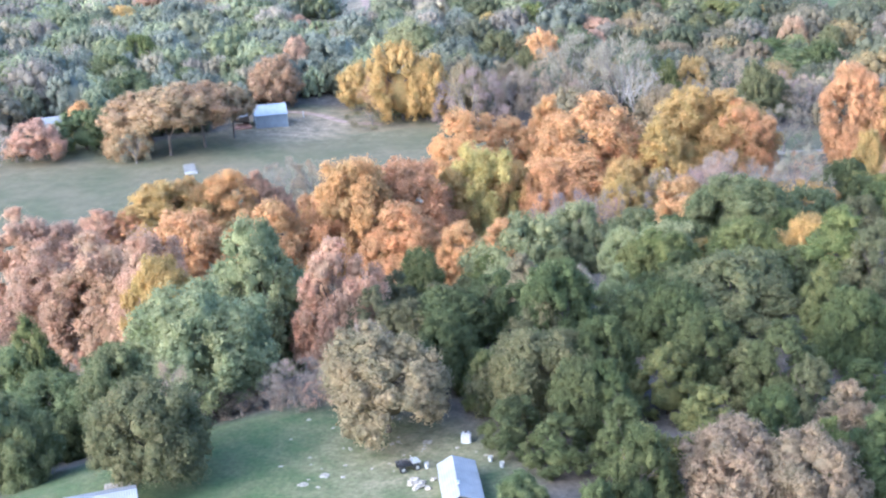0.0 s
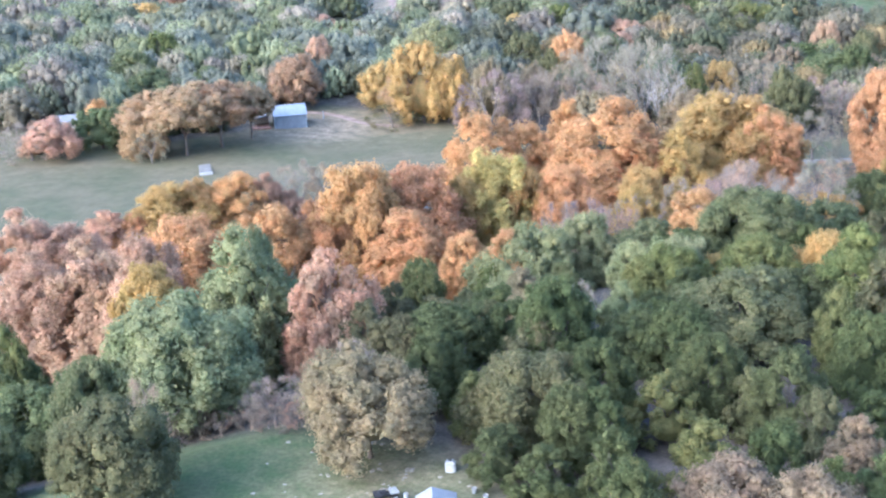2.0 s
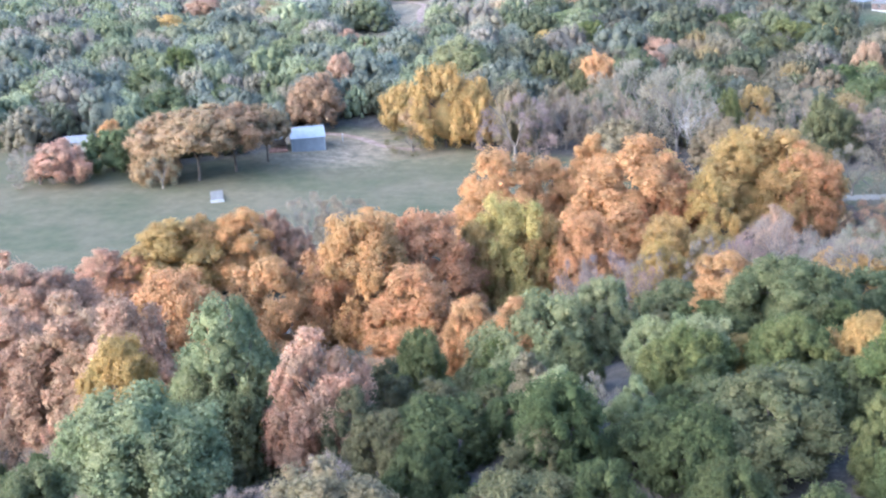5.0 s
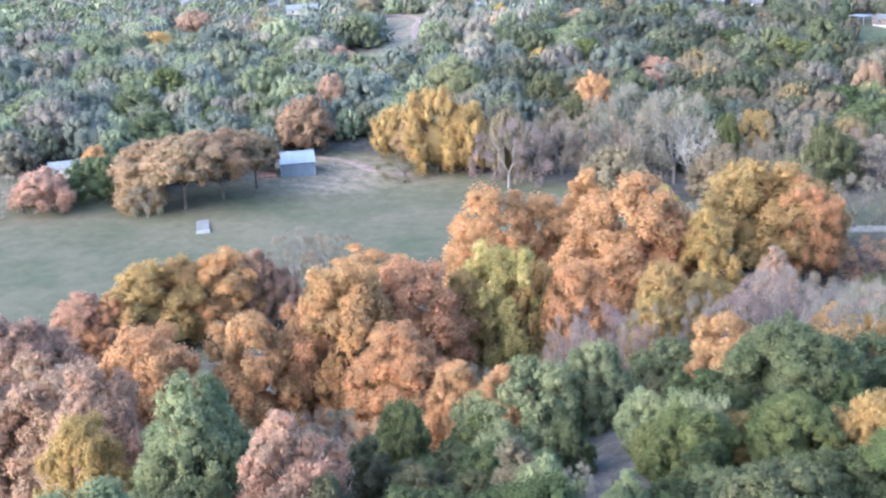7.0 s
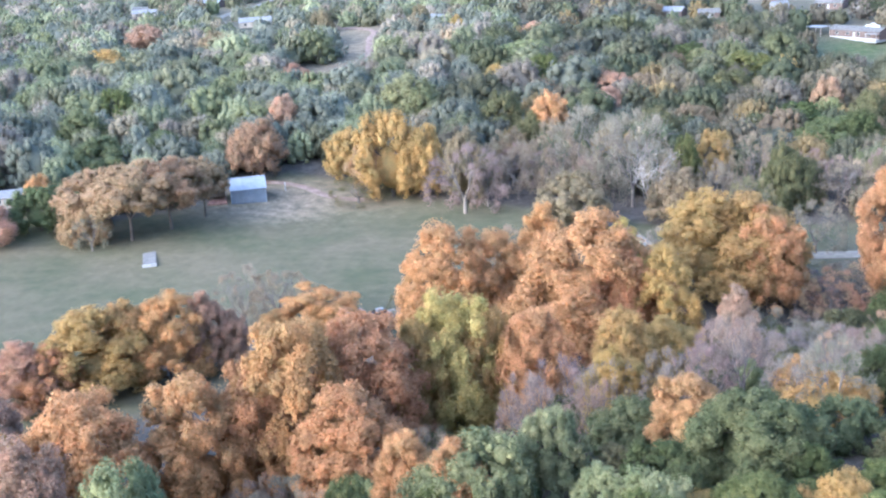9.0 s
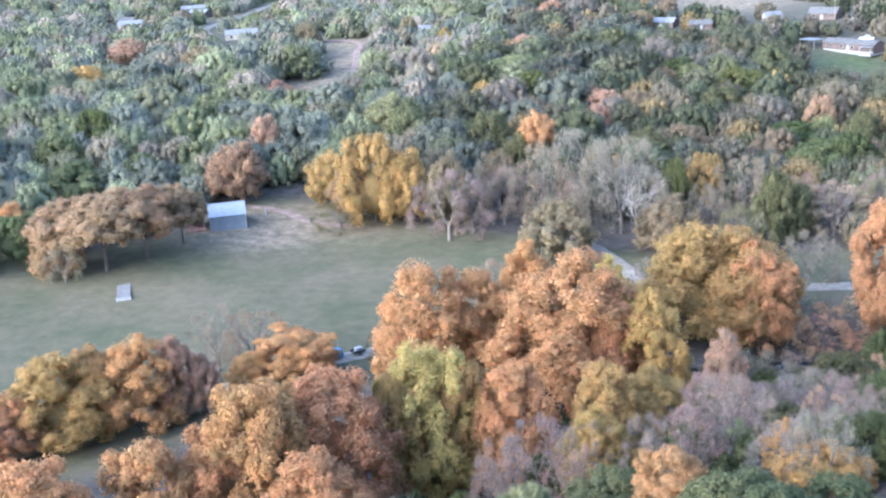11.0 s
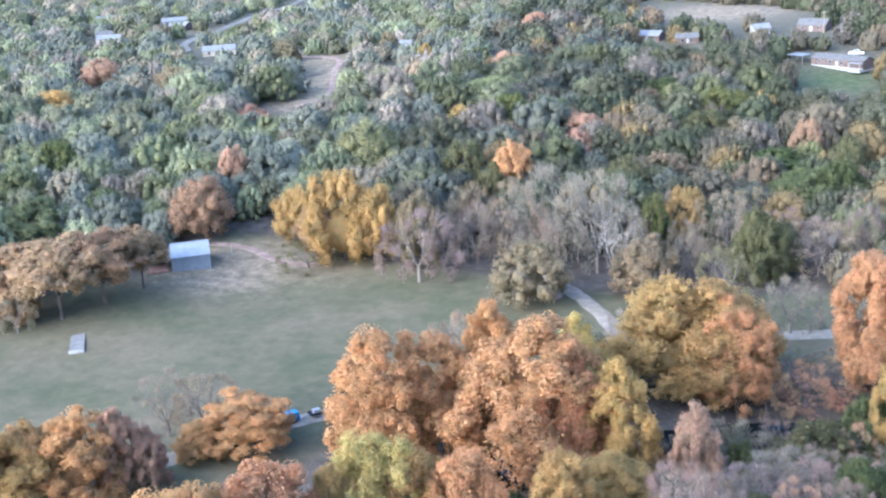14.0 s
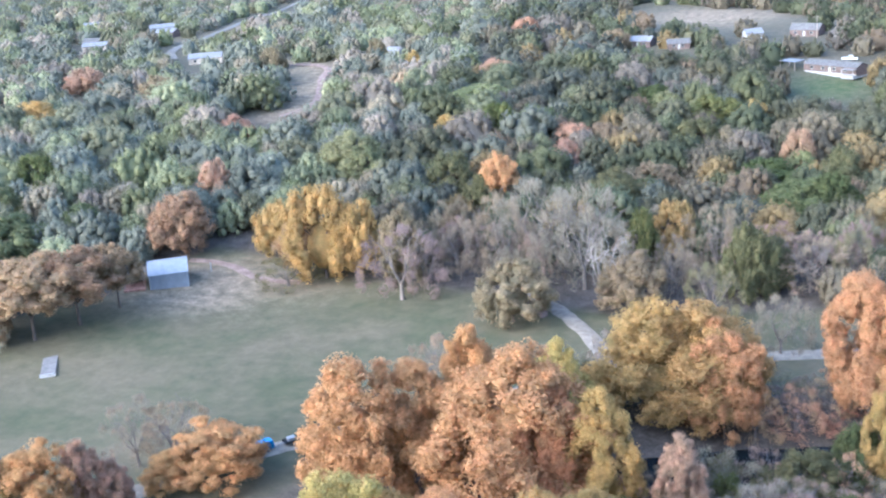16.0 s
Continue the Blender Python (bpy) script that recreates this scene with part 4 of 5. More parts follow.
def pickup(name, m, paint, label, covered=False):
    """A crew-cab pickup that points to +x; covered: a canopy over its bed."""
    root = thing(name, m, label, "car")
    part("body", outline([(-2.75, 0.45), (2.7, 0.45), (2.78, 0.95), (2.55, 1.18), (1.2, 1.24), (-2.75, 1.24)], -0.98, 0.98, 0.08), paint, root)
    part("cab", outline([(1.25, 1.2), (0.55, 1.88), (-1.05, 1.90), (-1.3, 1.2)], -0.86, 0.86, 0.07), paint, root)
    part("windscreen", outline([(1.20, 1.28), (0.62, 1.84), (0.60, 1.80), (1.14, 1.26)], -0.74, 0.74, 0), GLASS, root)
    for s in (-1, 1):
        part("side_window", outline([(0.95, 1.30), (0.48, 1.78), (-0.95, 1.78), (-1.15, 1.30)], s * 0.875 - 0.01, s * 0.875 + 0.01, 0), GLASS, root)
        part("headlight", block(2.62, 2.80, s * 0.75 - 0.16, s * 0.75 + 0.16, 0.85, 1.05, bevel=0.03), LAMP_GLASS, root)
        for x in (1.75, -1.65):
            wheel(root, x, s * 0.86, 0.40, 0.26)
    if covered:
        part("canopy", outline([(-1.32, 1.25), (-1.30, 1.86), (-2.60, 1.82), (-2.72, 1.25)], -0.90, 0.90, 0.08), paint, root)
    else:
        part("bed_liner", block(-2.65, -1.40, -0.80, 0.80, 1.20, 1.265), DARK_CAR, root)
    part("bumper", block(2.70, 2.90, -0.9, 0.9, 0.45, 0.68, bevel=0.05), STEEL, root)
    part("bumper", block(-2.92, -2.74, -0.9, 0.9, 0.45, 0.66, bevel=0.05), STEEL, root)
    return root


def boulder(seed, flat=0.35):
    rng = np.random.default_rng(seed)
    bm = bmesh.new()
    bmesh.ops.create_icosphere(bm, subdivisions=2, radius=0.5)
    for v in bm.verts:
        p = np.array(v.co[:])
        k = 1 + 0.22 * math.sin(p @ rng.normal(size=3) * 5 + seed) + 0.12 * rng.normal()
        v.co = (p[0] * k, p[1] * k, max(p[2] * k * flat, -0.10))
    me = bpy.data.meshes.new("rock")
    bm.to_mesh(me)
    bm.free()
    me.materials.append(ROCK)
    return me


# ---- the meadow: shed, lean-to, slab ----
shed = thing("metal_shed", on_ground(-146.2, 341.6, 28.3), "blue-grey sheet-metal barn with a pale gabled roof", "shed")
L, D, E, RISE = 4.6, 4.6, 3.5, 2.3
part("wall", block(-L + 0.08, L - 0.08, -D, -D + 0.12, -0.6, E), WALL_METAL, shed)
part("wall", block(-L + 0.08, L - 0.08, D - 0.12, D, -0.6, E), WALL_METAL, shed)
part("wall", end_wall(-L, -D, D, -0.6, E, RISE * 0.98), WALL_METAL, shed)
part("wall", end_wall(L, -D, D, -0.6, E, RISE * 0.98), WALL_METAL, shed)
part("roof", gable(bmesh.new(), -L, L, -D, D, E + 0.01, RISE, 0.3), ROOF_METAL, shed, "pale blue-white metal roof")
part("ridge_cap", block(-L - 0.32, L + 0.32, -0.22, 0.22, E + RISE + 0.06, E + RISE + 0.18, bevel=0.03), ROOF_METAL, shed)
for s in (-1, 1):
    part("corner_trim", block(s * L - 0.12, s * L + 0.12, -D - 0.04, -D + 0.10, -0.5, E), ROOF_METAL, shed)
part("sliding_door", block(L + 0.09, L + 0.16, -1.6, 1.6, 0.0, 3.0), WALL_METAL, shed)

lean_to = thing("lean_to", on_ground(-153.6, 337.6, 28.3), "open-fronted timber lean-to with a white metal roof", "shed")
for x in (-2.3, 2.3):
    for y in (-2.6, 2.6):
        part("post", block(x - 0.09, x + 0.09, y - 0.09, y + 0.09, -0.6, 2.4 + 0.16 * (y + 2.6)), WEATHERED, lean_to)
part("roof", outline([(-2.9, 2.45), (2.9, 3.30), (2.9, 3.38), (-2.9, 2.53)], -2.75, 2.75, 0), WHITE_ROOF, lean_to)
part("back_wall", block(-2.2, 2.2, 2.62, 2.72, -0.5, 2.5), WEATHERED, lean_to)
part("floor_slab", block(-2.6, 2.6, -4.6, 2.6, -0.4, 0.10), RED_MULCH, lean_to)

slab = thing("concrete_slab", on_ground(-148.3, 291.6, 30), "long bare concrete slab lying in the grass", "slab")
part("pad", block(-1.55, 1.55, -6.3, 6.3, -0.4, 0.22, bevel=0.04), CONCRETE, slab)
part("kerb", block(-1.65, 1.65, -6.62, -6.32, -0.4, 0.42, bevel=0.05), WHITE_PAINT, slab, "pale kerb at its end")

marker = thing("white_post", on_ground(-139.2, 350.5), "short white post beside the dirt track", "post")
part("stake", block(-0.12, 0.12, -0.12, 0.12, -0.3, 2.2, bevel=0.02), WHITE_PAINT, marker)
part("cap", block(-0.16, 0.16, -0.16, 0.16, 2.2, 2.3, bevel=0.02), WHITE_PAINT, marker)

# cabin and low buildings among the trees left of the shed
house("cabin", on_ground(-205, 318, 30), 8, 6, 2.6, 1.3, TAN_WALL, WHITE_ROOF, "low cabin with a pale metal roof among the oaks", 2)
house("cabin", on_ground(-184, 331, 20), 9, 6, 2.8, 1.4, TAN_WALL, ROOF_METAL, "low cabin with a pale blue metal roof among the oaks", 2)

# culvert mound where the spur ends
mound = thing("culvert_mound", on_ground(-51.5, 331.5), "tan earth mound with a dark drain pipe", "mound")
bm = bmesh.new()
bmesh.ops.create_icosphere(bm, subdivisions=3, radius=1.0)
for v in bm.verts:
    k = 1 + 0.16 * noise.noise(v.co * 1.7)
    v.co = Vector((v.co.x * 3.0 * k, v.co.y * 2.2 * k, max(v.co.z, -0.3) * 1.7 * k))
part("earth", bm, DIRT, mound)
bm = bmesh.new()
bmesh.ops.create_cone(bm, cap_ends=True, segments=16, radius1=0.5, radius2=0.5, depth=1.4, matrix=pose(0.9, -1.85, 0.55, 90, 0, 0))
part("pipe", bm, DARK_CAR, mound, "dark open pipe end")

# the blue truck on the lane, with what it tows
truck_way = math.degrees(math.atan2(254.5 - 263, -93 + 84.5))
pickup("pickup_truck", pose(-86.5, 261.3, float(ground_height(-86.5, 261.3)) + 0.22, 0, 0, truck_way), BLUE_CAR, "blue pickup truck with a canopy on the gravel lane", True)
tow = thing("utility_trailer", pose(-82.0, 265.3, float(ground_height(-82.0, 265.3)) + 0.22, 0, 0, truck_way), "small black trailer loaded with a white box", "trailer")
part("deck", block(-1.3, 1.3, -0.8, 0.8, 0.5, 0.62, bevel=0.02), DARK_CAR, tow)
part("drawbar", block(1.3, 2.4, -0.05, 0.05, 0.5, 0.6), STEEL, tow)
part("load", block(-0.9, 0.6, -0.6, 0.6, 0.62, 1.35, bevel=0.08), WHITE_PAINT, tow, "white box")
for s in (-1, 1):
    part("side_rail", block(-1.3, 1.3, s * 0.8 - 0.03, s * 0.8 + 0.03, 0.62, 0.9), DARK_CAR, tow)
    wheel(tow, -0.2, s * 0.95, 0.33, 0.2)

# ---- the bluff's yard ----
hut = thing("white_hut", on_ground(-24.5, 94.4, 20), "low white hut with a gabled sheet-metal roof", "shed")
part("roof", outline([(-1.65, 1.15), (-0.35, 1.85), (1.55, 1.20), (1.55, 1.26), (-0.35, 1.93), (-1.65, 1.22)], -3.5, 3.5, 0), WHITE_ROOF, hut, "white sheet-metal roof")
for x in (-1.5, 1.4):
    part("wall", block(x - 0.05, x + 0.05, -3.3, 3.3, -0.4, 1.18), WHITE_PAINT, hut)
part("wall", block(-1.44, 1.34, 3.2, 3.3, -0.4, 1.16), WHITE_PAINT, hut)
part("end_panel", block(-1.44, 1.34, -3.3, -3.2, -0.4, 1.16), TAN_WALL, hut, "tan end panel")
part("vent", block(-0.5, -0.2, -1.6, -1.1, 1.80, 2.02, bevel=0.04), STEEL, hut)

quad = thing("quad_bike", on_ground(-30.2, 98.6, 35), "black quad bike with white panels on the lawn", "vehicle")
part("chassis", block(-0.75, 0.75, -0.3, 0.3, 0.32, 0.62, bevel=0.08), DARK_CAR, quad)
part("seat", block(-0.7, 0.05, -0.22, 0.22, 0.66, 0.86, bevel=0.08), DARK_CAR, quad)
for s in (-1, 1):
    part("fender", block(s * 0.62 - 0.38, s * 0.62 + 0.38, -0.56, 0.56, 0.62, 0.72, bevel=0.05), WHITE_PAINT if s > 0 else DARK_CAR, quad, "white fender" if s > 0 else "")
    for t_ in (-1, 1):
        wheel(quad, s * 0.62, t_ * 0.52, 0.30, 0.26)
bm = bmesh.new()
bmesh.ops.create_cone(bm, cap_ends=True, segments=10, radius1=0.025, radius2=0.025, depth=0.85, matrix=pose(0.35, 0, 1.02, 90, 0, 0))
part("handlebar", bm, STEEL, quad)
part("steering_post", block(0.30, 0.38, -0.04, 0.04, 0.6, 1.03), STEEL, quad)

rng_yard = random.Random(8)
ROCK_SHAPES = [boulder(i) for i in range(6)]
for i in range(46):
    u = rng_yard.random()
    if u < 0.5:
        x, y = rng_yard.gauss(-33, 4.0), rng_yard.gauss(100.5, 2.8)
    elif u < 0.8:
        x, y = rng_yard.gauss(-29.5, 2.5), rng_yard.gauss(103.5, 2.0)
    else:
        x, y = rng_yard.uniform(-46, -30), rng_yard.uniform(91, 110)
    ob = new("rock", ROCK_SHAPES[i % 6])
    k = rng_yard.uniform(0.2, 0.5) if i % 6 else rng_yard.uniform(0.5, 0.95)
    ob.matrix_basis = on_ground(x, y, rng_yard.uniform(0, 360)) @ Matrix.Diagonal((k, k * rng_yard.uniform(0.6, 1.0), k * 0.5, 1))
    tagged(ob, "flat pale limestone rock lying in the lawn", "rock", "rocks on the lawn")

drum = thing("water_tank", on_ground(-26.6, 104.4, 15), "small white plastic tank at the trees' edge", "tank")
part("body", block(-0.45, 0.45, -0.4, 0.4, -0.1, 0.95, bevel=0.14), WHITE_PAINT, drum)
part("lid", block(-0.15, 0.15, -0.15, 0.15, 0.95, 1.05, bevel=0.03), DARK_CAR, drum)
for x, y in ((-23.6, 100.9), (-22.4, 99.9), (-28.7, 99.0)):
    pail = thing("bucket", on_ground(x, y), "white plastic bucket standing in the grass", "bucket", "buckets in the yard")
    bm = bmesh.new()
    bmesh.ops.create_cone(bm, cap_ends=True, segments=16, radius1=0.17, radius2=0.22, depth=0.5, matrix=pose(0, 0, 0.22))
    bmesh.ops.delete(bm, geom=[f for f in bm.faces if f.normal.z > 0.9], context="FACES")
    part("tub", bm, WHITE_PAINT, pail)
pile = thing("rubble_pile", on_ground(-28.6, 95.9), "heap of pinkish broken stone beside the hut", "rubble")
for i in range(14):
    r = shared("stone", ROCK_SHAPES[i % 6], pile, pose(rng_yard.gauss(0, 0.6), rng_yard.gauss(0, 0.5), 0.05 + 0.12 * rng_yard.random(), 0, 0, rng_yard.uniform(0, 360)) @ Matrix.Diagonal((0.6, 0.5, 0.8, 1)))
house("yard_shed", on_ground(-51.6, 85.8, 32), 5.0, 4.5, 1.9, 0.8, WHITE_PAINT, WHITE_ROOF, "small shed with a bright white roof on the lawn", 0, False)
deck = thing("wooden_deck", on_ground(-53.6, 91.6, 30), "small weathered wooden deck beside a shed", "deck")
for i in range(8):
    part("plank", block(-1.1 + i * 0.28, -1.1 + i * 0.28 + 0.25, -1.2, 1.2, 0.30, 0.36), WEATHERED, deck)
for x in (-1.0, 1.0):
    part("joist", block(x - 0.05, x + 0.05, -1.15, 1.15, -0.2, 0.30), WEATHERED, deck)

# ---- the far settlement ----
home = house("mobile_home", on_ground(15.5, 541, -38), 22, 6.5, 3.4, 1.3, BROWN_WALL, GREY_ROOF, "long brown mobile home with a grey roof and white skirting", 4, True, 0.7)
porch = part("porch_roof", block(6.5, 11.5, -5.6, -3.3, 2.75, 2.9), WHITE_ROOF, home, "white porch roof")
for x in (6.7, 11.3):
    part("porch_post", block(x - 0.08, x + 0.08, -5.5, -5.34, -0.3, 2.75), WHITE_PAINT, home)
part("porch_deck", block(6.5, 11.5, -5.6, -3.35, -0.3, 0.75), WHITE_PAINT, home)
carport = thing("carport", on_ground(0.6, 549.5, -38), "open carport with a flat white roof", "carport")
part("roof", block(-3.6, 3.6, -3, 3, 2.9, 3.05), WHITE_ROOF, carport)
for x in (-3.3, 3.3):
    for y in (-2.7, 2.7):
        part("post", block(x - 0.1, x + 0.1, y - 0.1, y + 0.1, -0.6, 2.9), WEATHERED, carport)
pickup("pickup_truck", on_ground(21, 561, 170), WHITE_CAR, "white pickup truck parked behind the mobile home")
pickup("pickup_truck", on_ground(-297, 648, 100), WHITE_CAR, "white pickup truck parked beside the far road")
house("storage_shed", on_ground(-170, 602, -10), 6.0, 4.5, 2.9, 1.0, WHITE_PAINT, WHITE_ROOF, "white storage shed in the far woods", 0, True)
FAR = "houses of the far settlement"
house("far_house", on_ground(-259, 594, 20), 15, 8, 2.8, 1.7, TAN_WALL, WHITE_ROOF, "low house with a white metal roof in the far woods", 3, True, 0, FAR)
house("far_house", on_ground(-62, 609, -15), 11, 7, 2.8, 1.6, BROWN_WALL, WHITE_ROOF, "low house with a pale metal roof in the far woods", 3, True, 0, FAR)
house("far_house", on_ground(-16, 615, 25), 7, 5, 2.6, 1.6, WHITE_PAINT, WHITE_ROOF, "small white outbuilding in the far woods", 2, True, 0, FAR)
house("far_house", on_ground(6, 620, -20), 12, 8, 2.8, 2.2, BROWN_WALL, GREY_ROOF, "brown house with a grey shingle roof in the far woods", 3, True, 0, FAR)
house("far_house", on_ground(-358, 662, 15), 13, 7, 2.8, 1.5, TAN_WALL, WHITE_ROOF, "low house with a white metal roof in the far woods", 3, True, 0, FAR)
house("far_house", on_ground(-372, 682, 5), 9, 6, 2.6, 1.4, WHITE_PAINT, GREY_ROOF, "small white house with a grey roof", 2, True, 0, FAR)
house("far_house", on_ground(-419, 764, 10), 16, 8, 2.8, 1.6, TAN_WALL, WHITE_ROOF, "low house with a white metal roof in the far woods", 3, True, 0, FAR)
house("far_house", on_ground(-354, 728, 30), 14, 8, 2.8, 1.6, WHITE_PAINT, WHITE_ROOF, "white house with a white metal roof in the far woods", 3, True, 0, FAR)
house("far_house", on_ground(-335, 700, -12), 12, 7, 2.8, 1.5, BROWN_WALL, WHITE_ROOF, "low house with a pale metal roof in the far woods", 3, True, 0, FAR)
house("far_house", on_ground(-45, 596, 10), 9, 6, 2.6, 1.5, BROWN_WALL, GREY_ROOF, "small brown house with a grey roof", 2, True, 0, FAR)


def utility_pole(x, y, height):
    root = thing("utility_pole", on_ground(x, y, 20, 0.3), "grey wooden utility pole in the far woods", "pole", "utility poles")
    bm = bmesh.new()
    bmesh.ops.create_cone(bm, cap_ends=True, segments=8, radius1=0.19, radius2=0.12, depth=height, matrix=pose(0, 0, height / 2))
    part("shaft", bm, WEATHERED, root)
    part("crossarm", block(-1.1, 1.1, -0.07, 0.07, height - 0.9, height - 0.7), WEATHERED, root)


for x, y in ((9.5, 588), (-112, 470), (-150, 548)):
    utility_pole(x, y, 12.5)
ribbon("road", [(55, 590), (30, 604), (18, 614), (24, 640), (40, 668)], 7.0, GRAVEL, "pale gravel road among the far houses", 0.5)
ribbon("road", [(-330, 812), (-290, 800), (-230, 815), (-150, 840), (-60, 850)], 9.0, GRAVEL, "pale gravel road at the edge of the far woods", 0.6)

PLOTS = [(15, 541, 11), (12, 527, 11), (14, 515, 9), (2, 549, 7), (21, 557, 8), (-170, 599, 5), (-259, 590, 8), (-62, 604, 7), (-16, 611, 6), (6, 616, 8), (-358, 657, 8), (-372, 678, 5), (-419, 758, 9), (-354, 722, 9),
         (-335, 695, 7), (-45, 592, 5), (-35, 690, 30), (-62, 715, 22), (-8, 672, 16), (-205, 318, 6), (-184, 331, 7), (-149, 339, 13), (-297, 700, 8), (-300, 770, 16), (-142, 362, 10), (-178, 478, 9), (-172, 496, 7)]

# ---- undergrowth and lesser trees that clothe the bluff and the river's edge ----
filler, fills = random.Random(21), 0

def thicket(count, xa, xb, ya, yb, low, high, hues, gap=0.5, wide=(6.5, 11.0)):
    """Leafless trees at random in a stretch of the valley, none inside another, off the ways and the water."""
    ways = np.concatenate([along(LANE, 4), along(SPUR, 4)])
    spots = []
    for _ in range(count):
        x, y, w = filler.uniform(xa, xb), filler.uniform(ya, yb), filler.uniform(*wide)
        if abs(float(river_distance(x, y))) < 8.5 or np.hypot(ways[:, 0] - x, ways[:, 1] - y).min() < 3.5 or any(math.hypot(x - a, y - b) < gap * (w + c) / 2 for a, b, c in spots):
            continue
        spots.append((x, y, w))
        bare(x, y, filler.uniform(low, high), w, filler.choice(hues))


thicket(46, -62, -36, 110.5, 119, 1.4, 3.0, [GREY, GREY, PINK], 0.5, (2.5, 4.5))
thicket(60, -12, 45, 215, 292, 6.5, 9.5, [GREY, GREY, PINK])
thicket(40, -26, 34, 284, 309, 3.5, 6.0, [GREY, PINK, TAN])
thicket(70, -85, 62, 343, 378, 9.5, 13.5, [GREY, GREY, GREY, TAN], 0.62)
held = [(o.location.x, o.location.y, max(c.scale.x for c in o.children)) for o in scene.objects if o.get("category") == "tree"]
for _ in range(2600):
    x, y = filler.uniform(-150, 62), filler.uniform(95, 300)
    d = float(river_distance(x, y))
    if not -100 < d < -9.5 or x > 20 + 0.13 * y:
        continue
    w = filler.uniform(4.5, 8.0)
    near, lawn_here = openness(np.array([x]), np.array([y]))
    if lawn_here[0] > 0.05 or (y < 116 and -58 < x < -14) or any(math.hypot(x - px, y - py) < 0.5 * (pw + w) / 2 for px, py, pw in held):
        continue
    fills += 1
    if fills > 270:
        break
    held.append((x, y, w))
    pick = filler.random()
    if d > -48:
        if pick < 0.62:
            bare(x, y, filler.uniform(5, 9.5), w * 1.1, filler.choice([GREY, GREY, PINK]))
        else:
            oak(x, y, filler.uniform(5, 8), w, filler.choice([OLIVE, DARK_GREEN, BLUE_GREEN, YELLOW_GREEN]), True)
    elif pick < 0.5:
        juniper(x, y, filler.uniform(4.5, 6.5), w, filler.choice([DARK_GREEN, DARK_GREEN, OLIVE, YELLOW_GREEN]))
    else:
        oak(x, y, filler.uniform(4.5, 6.5), w, filler.choice([DARK_GREEN, DARK_GREEN, BLUE_GREEN, OLIVE, PALE_GREEN]), True)


# ---- the far woods, past counting ----
def woods(name, label, spots, leaves, size, bough_count, low, high, core=ICO_LOW, tufts=0):
    """Many small trees as one piece: spots are rows of x, y, width and a hue."""
    rng = np.random.default_rng(77)
    kinds = [crown_mesh("w", 200 + i, "puff" if i % 4 else "oak", bough_count + i % 3, leaves, size, core=core, tufts=tufts, asp=0.8) for i in range(6)]
    vs, fs, qs, hs, base, bark_v, bark_f = [], [], [], [], 0, [], []
    for x, y, w, hue in spots:
        v, f, q = kinds[rng.integers(6)]
        a = rng.random() * 6.283
        h = rng.uniform(low, high) * (0.6 + 0.055 * w)
        k = np.column_stack([(v[:, 0] * math.cos(a) - v[:, 1] * math.sin(a)) * w * 1.1 + x, (v[:, 0] * math.sin(a) + v[:, 1] * math.cos(a)) * w * 1.1 + y, (v[:, 2] * 1.08 - 0.08) * h + float(ground_height(x, y))])
        tv, tf = tube_rings((x, y, float(ground_height(x, y)) - 0.5), (x, y, float(ground_height(x, y)) + 0.5 * h), 0.26, 0.14, 4)
        bark_v.append(tv)
        bark_f.append(tf + 8 * len(bark_f))
        vs.append(k)
        fs.append(f + base)
        qs.append(q + base)
        hs.append(np.tile((*hue, 1.0), (len(v), 1)))
        base += len(v)
    stems = new("woods_stems", mesh_from("woods_stems", np.concatenate(bark_v), np.concatenate(bark_f), [BARK]))
    tagged(stems, "stems of the woodland trees", "woods", kind="stuff")
    me = mesh_from(name, np.concatenate(vs), [np.concatenate(fs), np.concatenate(qs)], [WOODS])
    me.color_attributes.new("hue", "FLOAT_COLOR", "POINT").data.foreach_set("color", np.concatenate(hs).astype(np.float32).ravel())
    return tagged(new(name, me), label, "woods", kind="stuff")


def clear_of(x, y, w):
    """Whether a tree may stand here: off the ways, the open grass, the river and the buildings' plots."""
    meadow_, lawn_ = openness(np.array([x]), np.array([y]))
    if meadow_[0] > 0.25 or lawn_[0] > 0.1:
        return False
    d = float(river_distance(x, y))
    if abs(d) < 9:
        return False
    for line, gap in CLEAR:
        if np.hypot(line[:, 0] - x, line[:, 1] - y).min() < gap + w * 0.4:
            return False
    # plots are grazed open on the side that faces the river
    for px, py, r in PLOTS:
        reach = min(3.2 * r, 26.0) if py > 460 else 0.0
        k = math.hypot(px, py - 60)
        dx, dy = -px / k, (60 - py) / k
        s = min(max((x - px) * dx + (y - py) * dy, 0.0), reach)
        if math.hypot(x - px - dx * s, y - py - dy * s) < r + w * 0.42:
            return False
    return True


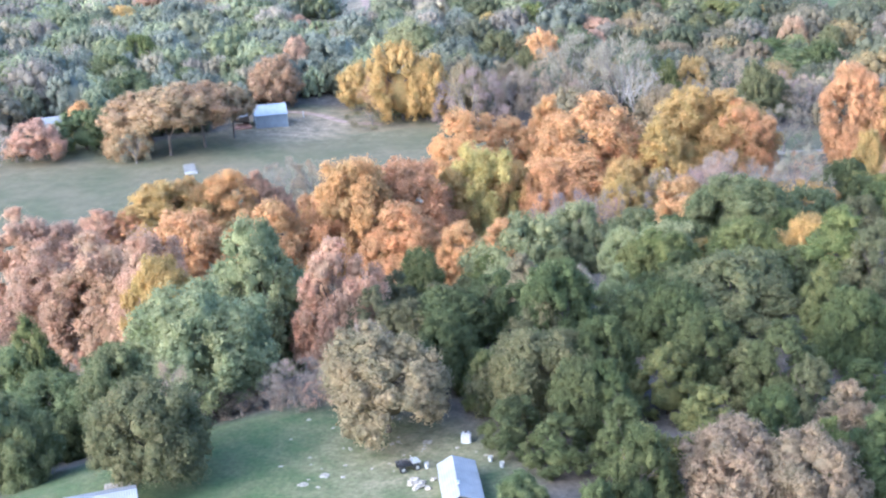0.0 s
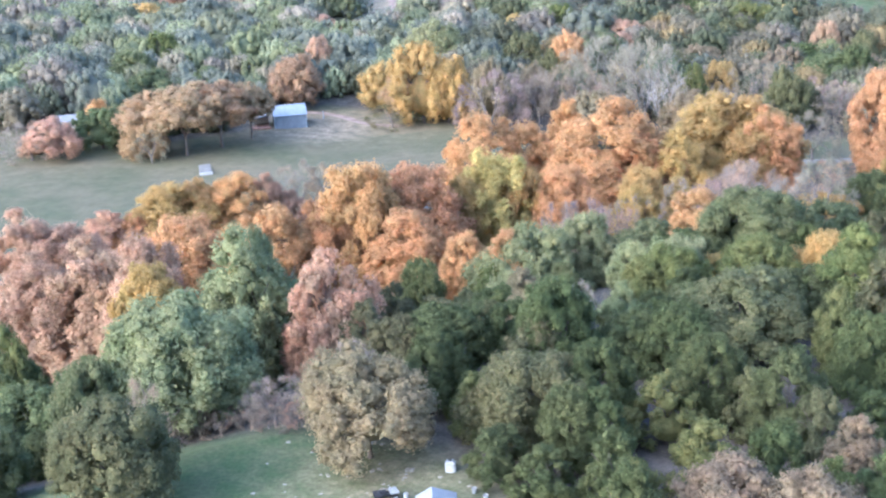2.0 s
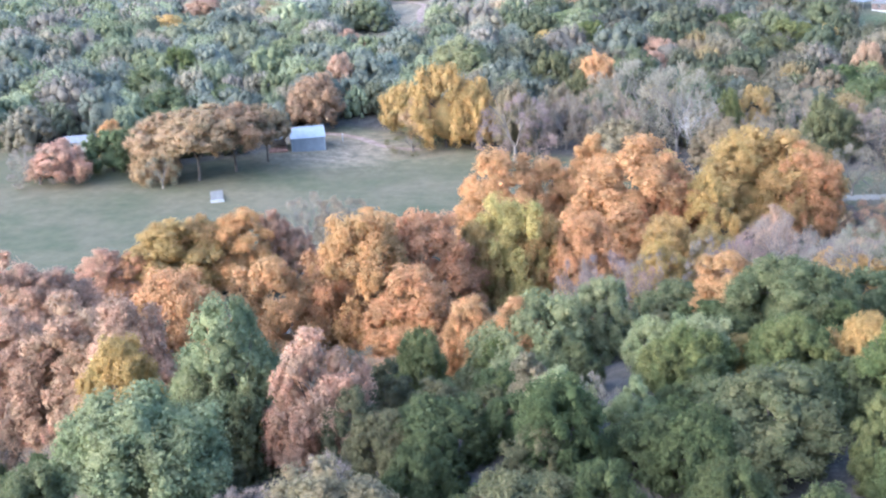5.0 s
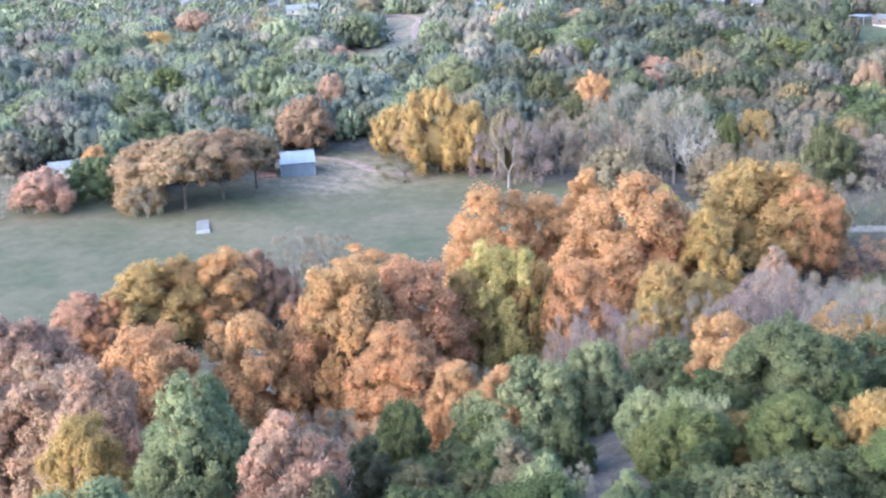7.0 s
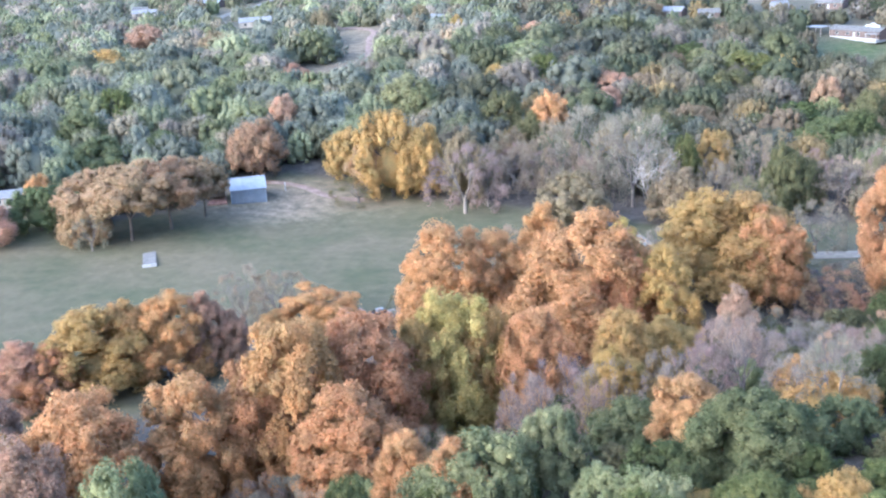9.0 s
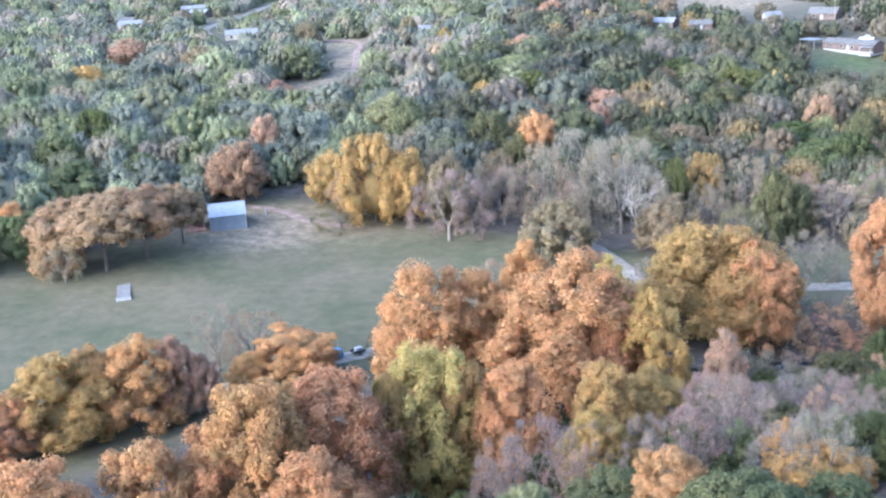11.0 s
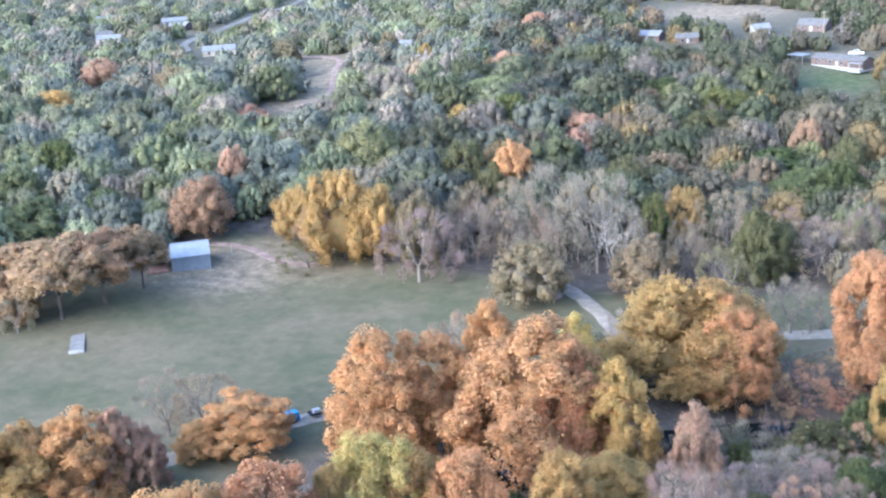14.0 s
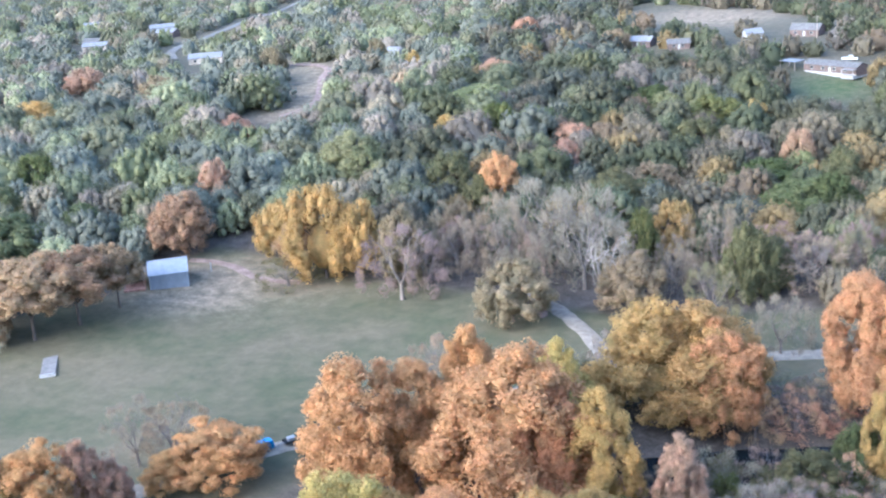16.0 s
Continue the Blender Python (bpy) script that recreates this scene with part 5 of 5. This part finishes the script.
CLEAR = [(along(HILL_TRACK, 4), 3), (along(HILL_TRACK, 4) * 0.97 + (0, 1.8), 1), (along(COUNTRY_ROAD, 6), 6), (along(COUNTRY_ROAD, 6) * 0.965 + (0, 2.1), 2), (along(LANE, 4), 4), (along(SPUR, 4), 3.5), (along(FARM_TRACK, 4), 4)]
stood = [(o.location.x, o.location.y, max(c.scale.x for c in o.children)) for o in scene.objects if o.get("category") == "tree"]
SX, SY, SW = (np.array(c) for c in zip(*stood))
# the western palette is paler and bluer to stand in for haze there
WEST_HAZE_HUES = [GREY_GREEN, GREY_GREEN, GREY_GREEN, BLUE_GREEN, GREY_GREEN, OLIVE, OLIVE, PALE_GREEN, PALE_GREEN, YELLOW_GREEN, TAN, GREY]
# hazy grey that every woodland hue is mixed towards
HAZE_GREY = (0.166, 0.172, 0.132)
EAST_HUES = [DARK_GREEN, DARK_GREEN, GREY_GREEN, BLUE_GREEN, OLIVE, OLIVE, YELLOW_GREEN, TAN, TAN, BRONZE, GREY, GOLD]


def spots_in(seed, count, low, high, wmin, wmax, gap):
    """Rows of trees at random between two distances from the river, as seen from the bluff, none inside another."""
    rng = np.random.default_rng(seed)
    out = []
    px, py, pw = list(SX), list(SY), list(SW)
    for i in range(count):
        r, a = math.sqrt(rng.uniform(low * low, high * high)), rng.uniform(-43, 12)
        x, y = r * math.sin(radians(a)), 60 + r * math.cos(radians(a))
        w = rng.uniform(0.76 * wmax, wmax) if i < 0.07 * count else rng.uniform(wmin, 0.74 * wmax)   # the broad crowns take their places first
        if not clear_of(x, y, w):
            continue
        if len(px) and (np.hypot(np.array(px) - x, np.array(py) - y) < gap * (np.array(pw) + w) / 2).any():
            continue
        px.append(x), py.append(y), pw.append(w)
        hue = (WEST_HAZE_HUES if x + 0.12 * y < rng.normal() * 40 - 20 else EAST_HUES)[rng.integers(12)]
        # haze painted into the leaf colour: western trees lightened, the others darkened
        k = rng.uniform(0.8, 1.25) * (1.16 if x + 0.12 * y < -60 else 0.72)
        out.append((x, y, w, tuple((0.65 * c + 0.35 * e) * k for c, e in zip(hue, HAZE_GREY))))
    return out


near_woods = spots_in(1, 9000, 225, 480, 8.5, 19.0, 0.64)
woods("woods", "mixed wood of green, olive and tan trees on the rise", near_woods, 1500, 0.0165, 58, 8.2, 10.0)
far_woods = spots_in(2, 9000, 470, 1250, 8.0, 16.5, 0.76)
woods("far_woods", "distant scrubby woods of grey-green trees", far_woods, 170, 0.032, 24, 6.0, 8.0)
